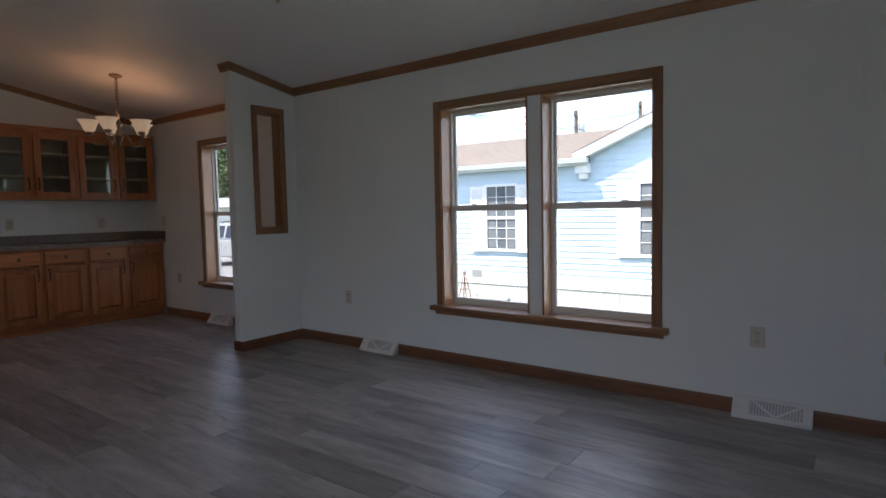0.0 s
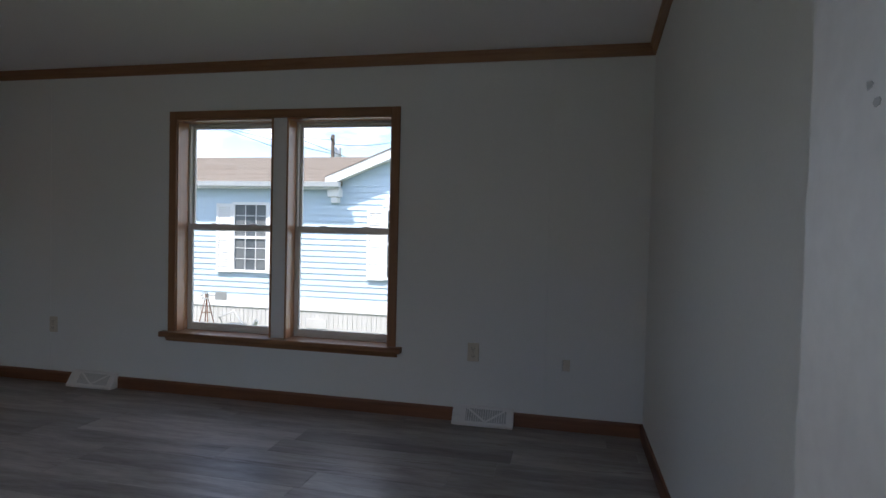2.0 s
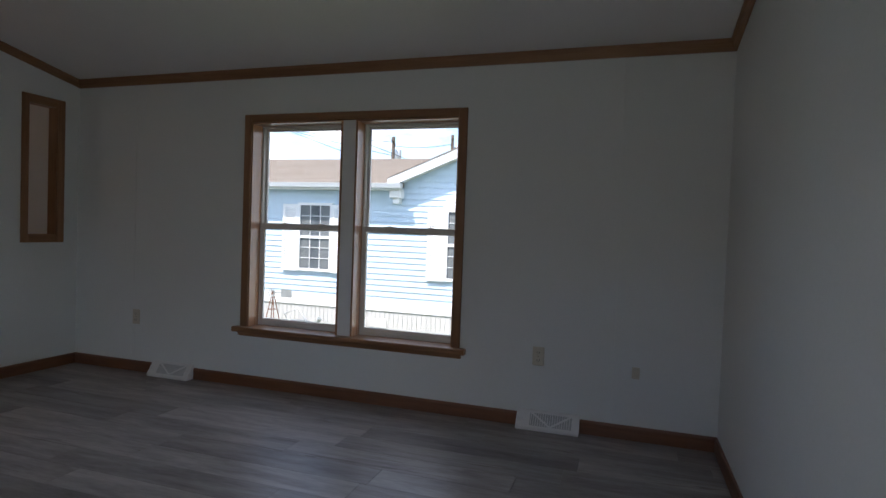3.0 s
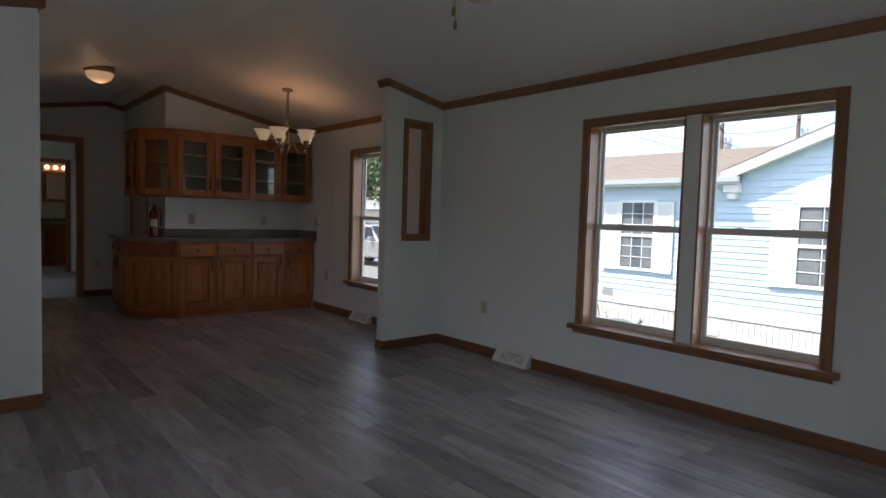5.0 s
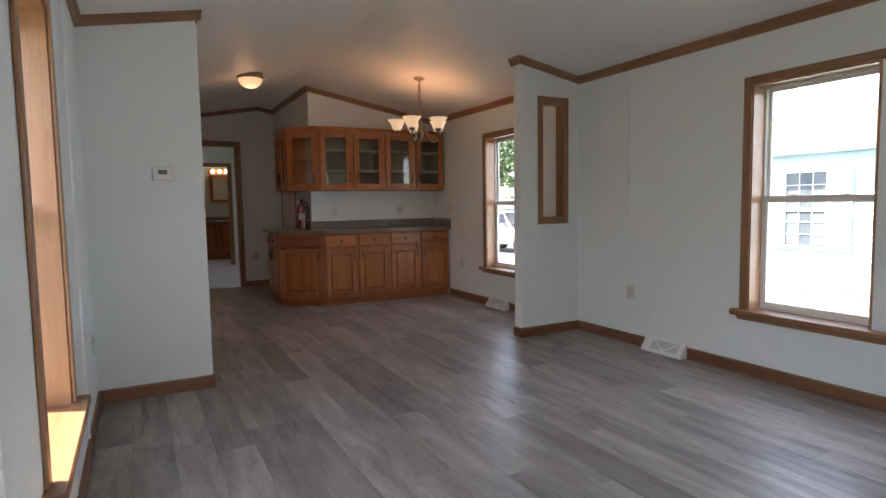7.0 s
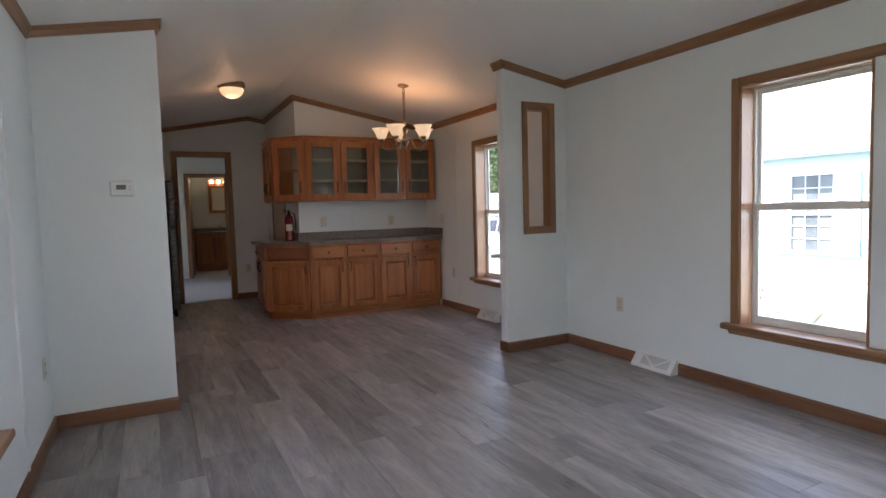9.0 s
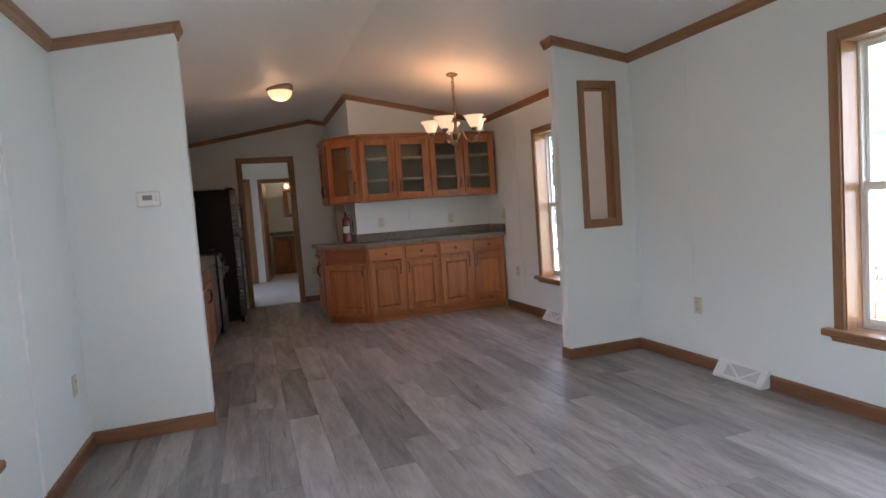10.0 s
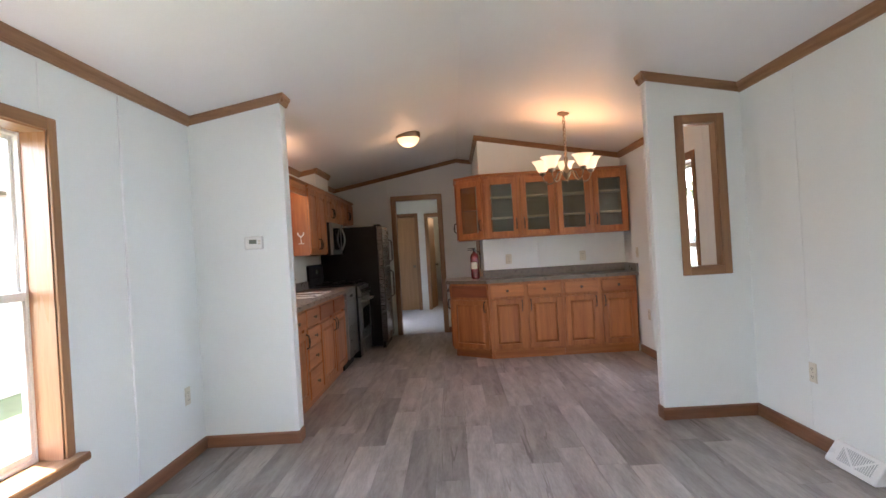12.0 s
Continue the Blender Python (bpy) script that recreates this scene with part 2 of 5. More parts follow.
M_RED = surface("red_enamel", (0.15, 0.006, 0.008), 0.25, vary=0.1, bump=0.01, coat=0.4)
M_RUBBER = surface("black_rubber", (0.02, 0.02, 0.02), 0.7, vary=0.2)
M_PAPER = surface("label_paper", (0.7, 0.68, 0.62), 0.6, vary=0.05)
M_LCD = surface("lcd_grey", (0.16, 0.18, 0.15), 0.2, vary=0.05, bump=0)
M_SHADE = glowing("lit_glass_shade", (1.0, 0.64, 0.36), 0.05, (0.85, 0.8, 0.72))
M_HALLGLASS = glowing("lit_bowl_glass", (1.0, 0.56, 0.29), 0.075, (0.85, 0.79, 0.7))
M_BULB = glowing("lit_globe_bulb", (1.0, 0.76, 0.46), 0.9)
M_FANGLASS = surface("opal_glass", (0.75, 0.66, 0.5), 0.25, vary=0.05, bump=0)
M_DOORPAINT = surface("door_paint", (0.76, 0.76, 0.75), 0.4, scale=(7, 7, 7), vary=0.08, fine=40, bump=0.05)
M_BLUE = surface("blue_siding", (0.53, 0.65, 0.74), 0.5, scale=(1, 6, 6), vary=0.05, bump=0.05)
M_PINK = surface("pink_siding", (0.44, 0.335, 0.315), 0.5, scale=(1, 6, 6), vary=0.05, bump=0.05)
M_SHINGLE = surface("tan_shingles", (0.19, 0.16, 0.13), 0.9, scale=(6, 18, 18), vary=0.25, fine=80, bump=0.5, depth=0.01)
M_WHITE = surface("white_pvc", (0.8, 0.8, 0.79), 0.45, vary=0.03, bump=0.02)
M_SKIRT = surface("skirting", (0.56, 0.55, 0.53), 0.5, scale=(9, 9, 1), vary=0.08, bump=0.03)
M_GUTTER = surface("grey_gutter", (0.55, 0.57, 0.58), 0.4, vary=0.05, bump=0.02)
M_DARKPANE = surface("dark_pane", (0.1, 0.115, 0.125), 0.08, scale=(6, 6, 3), vary=0.5, bump=0)
M_CURTAIN = surface("sheer_curtain", (0.15, 0.165, 0.17), 0.9, scale=(30, 30, 2), vary=0.25)
M_GRASS = surface("grass", (0.085, 0.105, 0.042), 0.9, scale=(3, 3, 3), vary=0.45, fine=60, bump=0.8, depth=0.03)
M_GRAVEL = surface("grey_gravel", (0.17, 0.165, 0.155), 0.95, scale=(4, 4, 4), vary=0.25, fine=90, bump=0.6, depth=0.02)
M_CONCRETE = surface("concrete", (0.38, 0.345, 0.28), 0.85, scale=(2, 2, 2), vary=0.12, fine=60, bump=0.3)
M_BARK = surface("bark", (0.12, 0.09, 0.065), 0.9, scale=(14, 14, 3), vary=0.4, bump=0.6, depth=0.02)
M_LEAF = surface("leaves", (0.045, 0.08, 0.024), 0.6, vary=0.3, bump=0, spread=0.4, island=True)
M_CAR = surface("silver_car_paint", (0.3, 0.3, 0.3), 0.3, 0.3, vary=0.03, bump=0, coat=0.8)
M_RUST = surface("rusty_iron", (0.2, 0.09, 0.05), 0.8, vary=0.3)
M_GALV = surface("galvanised", (0.45, 0.46, 0.46), 0.45, 0.6, vary=0.15)
M_POLE = surface("weathered_pole", (0.14, 0.11, 0.09), 0.9, scale=(20, 20, 2), vary=0.3)


# ---- building helpers ----
def add_box(bm, x0, x1, y0, y1, z0, z1):
    v = [bm.verts.new(p) for p in ((x0, y0, z0), (x1, y0, z0), (x1, y1, z0), (x0, y1, z0), (x0, y0, z1), (x1, y0, z1), (x1, y1, z1), (x0, y1, z1))]
    for f in ((0, 3, 2, 1), (4, 5, 6, 7), (0, 1, 5, 4), (1, 2, 6, 5), (2, 3, 7, 6), (3, 0, 4, 7)):
        bm.faces.new([v[i] for i in f])


def boxes(*items, bevel=0.0):
    bm = bmesh.new()
    for it in items:
        x0, x1, y0, y1, z0, z1 = it
        add_box(bm, min(x0, x1), max(x0, x1), min(y0, y1), max(y0, y1), min(z0, z1), max(z0, z1))
    if bevel:
        bmesh.ops.bevel(bm, geom=list(bm.edges), offset=bevel, segments=1, affect="EDGES", clamp_overlap=True)
    return bm


def prism(bm, pts, axis, a, b):
    """A polygon pushed along an axis from a to b. pts hold the other two coordinates in order."""
    rings = []
    for s in (a, b):
        ring = []
        for u, v in pts:
            p = [0, 0, 0]
            p[axis] = s
            p[(axis + 1) % 3 if axis != 1 else 0], p[(axis + 2) % 3 if axis != 1 else 2] = u, v
            ring.append(bm.verts.new(p))
        rings.append(ring)
    k = len(pts)
    bm.faces.new(rings[0])
    bm.faces.new(list(reversed(rings[1])))
    for i in range(k):
        bm.faces.new((rings[0][i], rings[1][i], rings[1][(i + 1) % k], rings[0][(i + 1) % k]))
    return bm


def sweep(bm, p0, p1, out, profile):
    """A moulding from p0 to p1; profile holds (distance out, height) pairs."""
    p0, p1, out = Vector(p0), Vector(p1), Vector(out)
    rings = [[bm.verts.new(p + out * o + Vector((0, 0, h))) for o, h in profile] for p in (p0, p1)]
    k = len(profile)
    bm.faces.new(rings[0])
    bm.faces.new(list(reversed(rings[1])))
    for i in range(k):
        bm.faces.new((rings[0][i], rings[1][i], rings[1][(i + 1) % k], rings[0][(i + 1) % k]))
    return bm


def lathe(bm, profile, steps=20, at=(0, 0, 0), close=True):
    """Turned shape about z; profile holds (radius, height) pairs."""
    at = Vector(at)
    rings = []
    for r, h in profile:
        rings.append([bm.verts.new(at + Vector((r * math.cos(2 * math.pi * i / steps), r * math.sin(2 * math.pi * i / steps), h))) for i in range(steps)])
    for a, b in zip(rings, rings[1:]):
        for i in range(steps):
            bm.faces.new((a[i], a[(i + 1) % steps], b[(i + 1) % steps], b[i]))
    if close:
        bm.faces.new(list(reversed(rings[0])))
        bm.faces.new(rings[-1])
    return bm


def tube(bm, pts, radius, sides=8, ends=True):
    """A round bar along points; radius is one number or one for each point."""
    pts = [Vector(p) for p in pts]
    rad = radius if isinstance(radius, (list, tuple)) else [radius] * len(pts)
    rings = []
    for i, p in enumerate(pts):
        way = (pts[min(i + 1, len(pts) - 1)] - pts[max(i - 1, 0)]).normalized()
        side = way.cross(Vector((0, 0, 1)) if abs(way.z) < 0.9 else Vector((1, 0, 0))).normalized()
        up = way.cross(side)
        rings.append([bm.verts.new(p + rad[i] * (math.cos(2 * math.pi * k / sides) * side + math.sin(2 * math.pi * k / sides) * up)) for k in range(sides)])
    for a, b in zip(rings, rings[1:]):
        for k in range(sides):
            bm.faces.new((a[k], a[(k + 1) % sides], b[(k + 1) % sides], b[k]))
    if ends:
        bm.faces.new(list(reversed(rings[0])))
        bm.faces.new(rings[-1])
    return bm


def mesh_of(name, bm, material, smooth=False):
    bmesh.ops.recalc_face_normals(bm, faces=list(bm.faces))
    me = bpy.data.meshes.new(name)
    bm.to_mesh(me)
    bm.free()
    me.materials.append(material)
    if smooth:
        me.shade_smooth()
        me.set_sharp_from_angle(angle=radians(40))
    return me


def part(name, bm, material, parent, label="", smooth=False):
    """One mesh under a thing or a part, in that thing's own coordinates."""
    ob = new(name, mesh_of(name, bm, material, smooth))
    ob.parent = parent
    return tagged(ob, label) if label else ob


def thing(name, label, category, m=None, group="", kind=""):
    ob = new(name)
    ob.empty_display_size = 0.05
    if m is not None:
        ob.matrix_world = m
    return tagged(ob, label, category, group, kind)


def solid(name, bm, material, label="", category="", kind="structure", smooth=False, group=""):
    return tagged(new(name, mesh_of(name, bm, material, smooth)), label, category, group, kind)


# ---- shell ----
def wall_along_x(name, y0, y1, x0, x1, holes, top, label):
    """A wall along x with openings (xa, xb, za, zb)."""
    bm = bmesh.new()
    cuts = sorted({x0, x1, *[h[0] for h in holes], *[h[1] for h in holes]})
    for a, b in zip(cuts, cuts[1:]):
        hole = [h for h in holes if h[0] <= a and h[1] >= b]
        if hole:
            _, _, za, zb = hole[0]
            if za > 0.01:
                add_box(bm, a, b, y0, y1, -0.3, za)
            add_box(bm, a, b, y0, y1, zb, top)
        else:
            add_box(bm, a, b, y0, y1, -0.3, top)
    return solid(name, bm, M_WALL, label, "wall")


def gable(bm, x0, x1, y0, y1, z0):
    """A slab across the house whose top follows the ceiling."""
    pts = [(y0, z0), (y1, z0), (y1, ceil_z(y1) + 0.02)]
    if y0 < Y_R < y1:
        pts.append((Y_R, Z_R + 0.02))
    pts.append((y0, ceil_z(y0) + 0.02))
    prism(bm, pts, 0, x0, x1)


WIN_Z0, WIN_Z1 = 0.437, 1.94
W1 = (-2.29, -0.702)     # living-room pair
W2 = (-5.545, -4.80)     # dining window
W3 = (-2.495, -1.75)     # south window
W4 = (-5.6, -4.85)        # over the sink
W5 = (-10.7, -9.95)       # bedroom
DOOR_X = (-0.25, 0.685)
wall_along_x("wall_north", Y_N, Y_N + 0.17, -14.4, X_E + 0.12, [(*W1, WIN_Z0, WIN_Z1), (*W2, WIN_Z0, WIN_Z1)], ceil_z(Y_N) + 0.1, "pale painted panel wall with wood-trimmed windows")
wall_along_x("wall_south", Y_S - 0.17, Y_S, -14.4, X_E + 0.12, [(*W3, WIN_Z0, WIN_Z1), (*W4, 1.2, 1.8), (*W5, WIN_Z0, WIN_Z1), (*DOOR_X, 0.0, 2.04)], ceil_z(Y_S) + 0.1, "pale painted panel wall with a window and the entrance")
bm = bmesh.new()
gable(bm, X_E, X_E + 0.12, Y_S, Y_N, -0.3)
solid("wall_east", bm, M_WALL, "pale painted end wall of the living room", "wall")

DOOR_Y = (0.86, 1.535)
bm = bmesh.new()
gable(bm, X_K - 0.1, X_K, Y_S, DOOR_Y[0], 0)
gable(bm, X_K - 0.1, X_K, DOOR_Y[1], Y_HUTCH - 0.003, 0)
gable(bm, X_K - 0.1, X_K, DOOR_Y[0], DOOR_Y[1], 2.09)
solid("wall_west", bm, M_WALL, "pale kitchen end wall with a doorway", "wall")
bm = bmesh.new()
gable(bm, X_K - 0.1, X_HUTCH, Y_HUTCH, Y_N, 0)
solid("wall_hutch", bm, M_WALL, "pale wall block behind the hutch", "wall")
bm = bmesh.new()
gable(bm, -4.03, -3.912, Y_S, 0.575, 0)
solid("wall_partition_1", bm, M_WALL, "pale partition between living room and kitchen", "wall")
NICHE = (3.37, 3.613, 1.047, 2.068)
bm = bmesh.new()
gable(bm, -4.055, -3.965, 3.14, NICHE[0], 0)
gable(bm, -4.055, -3.965, NICHE[1], Y_N, 0)
gable(bm, -4.055, -3.965, NICHE[0], NICHE[1], NICHE[3])
add_box(bm, -4.055, -3.965, NICHE[0], NICHE[1], 0, NICHE[2])
solid("wall_partition_2", bm, M_WALL, "pale partition with a tall framed opening", "wall")
# bedroom and bath beyond the doorway
CLOSET_Y, BATH_Y = (0.42, 0.94), (1.20, 1.90)
bm = bmesh.new()
for a, b, z in ((Y_S, CLOSET_Y[0], 0), (CLOSET_Y[0], CLOSET_Y[1], 2.04), (CLOSET_Y[1], BATH_Y[0], 0), (BATH_Y[0], BATH_Y[1], 2.02), (BATH_Y[1], Y_N, 0)):
    gable(bm, X_B - 0.1, X_B, a, b, z)
solid("wall_bedroom", bm, M_WALL, "pale bedroom wall with two doorways", "wall")
bm = bmesh.new()
gable(bm, -14.4, -14.3, Y_S, Y_N, -0.3)
solid("wall_far", bm, M_WALL, "pale bathroom wall behind the vanity", "wall")
bm = bmesh.new()
gable(bm, -14.3, X_B - 0.1, 1.0, 1.08, 0)
gable(bm, -14.3, X_B - 0.1, 3.0, 3.08, 0)
solid("wall_bath", bm, M_WALL, "pale bathroom side walls", "wall")

bm = bmesh.new()
for ya, yb in ((Y_S - 0.2, Y_R), (Y_R, Y_N + 0.2)):
    prism(bm, [(ya, ceil_z(ya)), (yb, ceil_z(yb)), (yb, ceil_z(yb) + 0.15), (ya, ceil_z(ya) + 0.15)], 0, -14.6, X_E + 0.2)
solid("ceiling", bm, M_CEIL, "white vaulted ceiling with a low ridge", "ceiling")
solid("subfloor", boxes((-14.4, X_E + 0.12, Y_S - 0.14, Y_N + 0.14, -0.3, -0.012)), M_SUB, "dark subfloor under the planks", "floor")
solid("carpet", boxes((-14.3, X_K - 0.05, Y_S, Y_N, -0.011, 0.004)), M_CARPET, "pale grey bedroom carpet", "carpet")

# ---- trim ----
CROWN = [(0.0, -0.054), (0.011, -0.054), (0.013, -0.046), (0.018, -0.04), (0.024, -0.022), (0.033, -0.014), (0.036, -0.008), (0.038, 0.01), (0.0, 0.01)]
SKIRT = [(0.0, 0.0), (0.014, 0.0), (0.014, 0.07), (0.008, 0.082), (0.0, 0.084)]


def crown_along_x(x0, x1, y, out):
    z = ceil_z(y) - 0.004
    return sweep(bmesh.new(), (x0, y, z), (x1, y, z), (0, out, 0), CROWN)


def crown_across(y0, y1, x, out):
    """Crown on a wall across the house, sloping with the ceiling, in one or two straight lengths."""
    bm = bmesh.new()
    stops = [y0, Y_R, y1] if y0 < Y_R < y1 else [y0, y1]
    for a, b in zip(stops, stops[1:]):
        sweep(bm, (x, a, ceil_z(a) - 0.002), (x, b, ceil_z(b) - 0.002), (out, 0, 0), CROWN)
    return bm


C_LABEL = "medium oak crown moulding under the ceiling"
for bm, k in (
    (crown_along_x(-3.965, X_E, Y_N, -1), 0), (crown_along_x(X_HUTCH, -4.055, Y_N, -1), 0),
    (crown_along_x(-3.912, X_E, Y_S, 1), 0), (crown_along_x(X_K, -4.03, Y_S, 1), 0),
    (crown_along_x(X_K, X_HUTCH, Y_HUTCH, -1), 0),
    (crown_across(Y_S, Y_N, X_E, -1), 1), (crown_across(Y_S, 0.61, -3.912, 1), 1), (crown_across(3.105, Y_N, -3.965, 1), 1),
    (crown_across(3.105, Y_N, -4.055, -1), 1), (crown_across(Y_S, Y_HUTCH, X_K, 1), 1), (crown_across(Y_HUTCH - 0.035, Y_N, X_HUTCH, 1), 1),
    (sweep(bmesh.new(), (-4.093, 3.14, ceil_z(3.14) - 0.003), (-3.927, 3.14, ceil_z(3.14) - 0.003), (0, -1, 0), CROWN), 0),
    (sweep(bmesh.new(), (-4.068, 0.575, ceil_z(0.575) - 0.003), (-3.874, 0.575, ceil_z(0.575) - 0.003), (0, 1, 0), CROWN), 0),
):
    solid("trim_crown", bm, M_TRIM[k], C_LABEL, "crown moulding")
S_LABEL = "reddish oak baseboard along the wall"
for p0, p1, out, k in (
    ((-3.965, Y_N, 0), (X_E, Y_N, 0), (0, -1, 0), 0), ((-6.435, Y_N, 0), (-4.055, Y_N, 0), (0, -1, 0), 0),
    ((-3.912, Y_S, 0), (DOOR_X[0] - 0.06, Y_S, 0), (0, 1, 0), 0), ((X_E, Y_S, 0), (X_E, Y_N, 0), (-1, 0, 0), 1),
    ((-3.912, Y_S, 0), (-3.912, 0.589, 0), (1, 0, 0), 1), ((-3.965, 3.126, 0), (-3.965, Y_N, 0), (1, 0, 0), 1),
    ((-4.055, 3.126, 0), (-4.055, Y_N, 0), (-1, 0, 0), 1), ((-4.055, 3.14, 0), (-3.965, 3.14, 0), (0, -1, 0), 0),
    ((-4.03, 0.575, 0), (-3.912, 0.575, 0), (0, 1, 0), 0), ((X_K, DOOR_Y[1] + 0.06, 0), (X_K, Y_HUTCH, 0), (1, 0, 0), 1),
):
    solid("baseboard", sweep(bmesh.new(), p0, p1, out, SKIRT), M_BASE[k], S_LABEL, "baseboard")

# battens over the panel joints, and corner beads
for x in (-3.36, 0.3, -4.6, -6.0):
    solid("trim_batten", boxes((x - 0.007, x + 0.007, Y_N - 0.003, Y_N, 0.09, ceil_z(Y_N) - 0.07), bevel=0.001), M_WALL, "thin white batten over a wall panel joint", "batten")
for x in (-3.07, -1.2):
    solid("trim_batten", boxes((x - 0.008, x + 0.008, Y_S, Y_S + 0.011, 0.09, ceil_z(Y_S) - 0.07), bevel=0.0015), M_BATTEN, "thin white batten over a wall panel joint", "batten")
solid("trim_batten", boxes((-2.466, -2.454, Y_S, Y_S + 0.004, 0.09, 0.39), bevel=0.0015), M_BATTEN, "thin white batten over a wall panel joint", "batten")
solid("trim_batten", boxes((-2.466, -2.454, Y_S, Y_S + 0.004, 2.02, ceil_z(Y_S) - 0.07), bevel=0.0015), M_BATTEN, "thin white batten over a wall panel joint", "batten")
for y in (0.76, 1.3):
    z0 = 2.16 if y > 0.8 else 0.09
    solid("trim_batten", boxes((X_K, X_K + 0.004, y - 0.006, y + 0.006, z0, ceil_z(y) - 0.08), bevel=0.0015), M_BATTEN, "thin white batten over a wall panel joint", "batten")
for y, z0, z1 in ((2.75, 1.01, 1.33), ):
    solid("trim_batten", boxes((X_HUTCH, X_HUTCH + 0.004, y - 0.006, y + 0.006, z0, z1), bevel=0.0015), M_BATTEN, "thin white batten over a wall panel joint", "batten")
for x, y, sx, sy in ((-3.912, 0.575, 1, 1), (-3.965, 3.14, 1, -1), (-4.055, 3.14, -1, -1), (-4.03, 0.575, -1, 1)):
    zt = ceil_z(y) - 0.08
    bm = boxes((x, x + sx * 0.004, y + sy * 0.004, y - sy * 0.026, 0.086, zt), (x - sx * 0.026, x - sx * 0.0005, y, y + sy * 0.004, 0.086, zt))
    solid("trim_corner_bead", bm, M_BATTEN, "white corner bead on the partition's end", "corner bead")

# framed opening in the partition
def framed_opening():
    y0, y1, z0, z1 = NICHE
    th = tagged(thing("trim_opening", "oak frame lining a tall opening through the partition", "opening frame"), kind="structure")
    w = 0.05
    for xa, xb in ((-3.965, -3.953), (-4.067, -4.055)):
        part("casing", boxes((xa, xb, y0 - w, y0 + 0.006, z0 - w, z1 + w), (xa, xb, y1 - 0.006, y1 + w, z0 - w, z1 + w), bevel=0.003), M_TRIM[2], th)
        part("casing", boxes((xa, xb, y0 + 0.006, y1 - 0.006, z1 - 0.006, z1 + w), (xa, xb, y0 + 0.006, y1 - 0.006, z0 - w, z0 + 0.006), bevel=0.003), M_TRIM[1], th)
    part("liner", boxes((-4.055, -3.965, y0, y0 + 0.012, z0, z1), (-4.055, -3.965, y1 - 0.012, y1, z0, z1)), M_TRIM[2], th)
    part("liner", boxes((-4.055, -3.965, y0 + 0.012, y1 - 0.012, z0, z0 + 0.012), (-4.055, -3.965, y0 + 0.012, y1 - 0.012, z1 - 0.012, z1)), M_TRIM[1], th)


framed_opening()


# ---- windows ----
def hung_window(th, x0, x1, z0, z1, meet):
    """A vinyl single-hung window in local x, with the room at y < 0 and the outside at y > 0."""
    # wood liner of the reveal, in trim oak lightened to stand for daylight
    d0, d1 = 0.0, 0.115
    part("jamb", boxes((x0, x0 + 0.014, d0, d1, z0, z1)), M_JAMB_LIT[2], th)
    part("jamb", boxes((x1 - 0.014, x1, d0, d1, z0, z1)), M_JAMB_LIT[2], th)
    part("head_jamb", boxes((x0 + 0.014, x1 - 0.014, d0, d1, z1 - 0.014, z1)), M_JAMB_LIT[0], th)
    a, b, c, e = x0 + 0.002, x1 - 0.002, z0 + 0.002, z1 - 0.002
    fr = part("window_frame", boxes((a, a + 0.025, d1, 0.165, c, e), (b - 0.025, b, d1, 0.165, c, e), (a + 0.025, b - 0.025, d1, 0.165, e - 0.025, e), (a + 0.025, b - 0.025, d1, 0.165, c, c + 0.025), bevel=0.002), M_VINYL, th)
    a, b, c, e = a + 0.025, b - 0.025, c + 0.025, e - 0.025
    s = 0.021
    up = part("upper_sash", boxes((a, a + s, 0.142, 0.16, meet, e), (b - s, b, 0.142, 0.16, meet, e), (a + s, b - s, 0.142, 0.16, e - s, e), (a + s, b - s, 0.142, 0.16, meet, meet + 0.03), bevel=0.002), M_VINYL, th)
    pane = part("pane", boxes((a + s - 0.004, b - s + 0.004, 0.149, 0.152, meet + 0.026, e - s + 0.004)), M_GLASS, up)
    pane.visible_shadow = False
    lo = part("lower_sash", boxes((a, a + s, 0.12, 0.14, c, meet + 0.005), (b - s, b, 0.12, 0.14, c, meet + 0.005), (a + s, b - s, 0.12, 0.14, c, c + 0.03), bevel=0.002), M_VINYL, th)
    part("meeting_rail", boxes((a + 0.001, b - 0.001, 0.116, 0.141, meet + 0.006, meet + 0.045), bevel=0.003), M_VINYL, lo)
    pane = part("pane", boxes((a + s - 0.004, b - s + 0.004, 0.128, 0.131, c + 0.026, meet + 0.008)), M_GLASS, lo)
    pane.visible_shadow = False
    for f in (0.28, 0.72):
        xm = a + (b - a) * f
        part("sash_lock", boxes((xm - 0.025, xm + 0.025, 0.118, 0.136, meet + 0.045, meet + 0.049), (xm - 0.006, xm + 0.014, 0.112, 0.13, meet + 0.049, meet + 0.053), bevel=0.002), M_VINYL, lo)


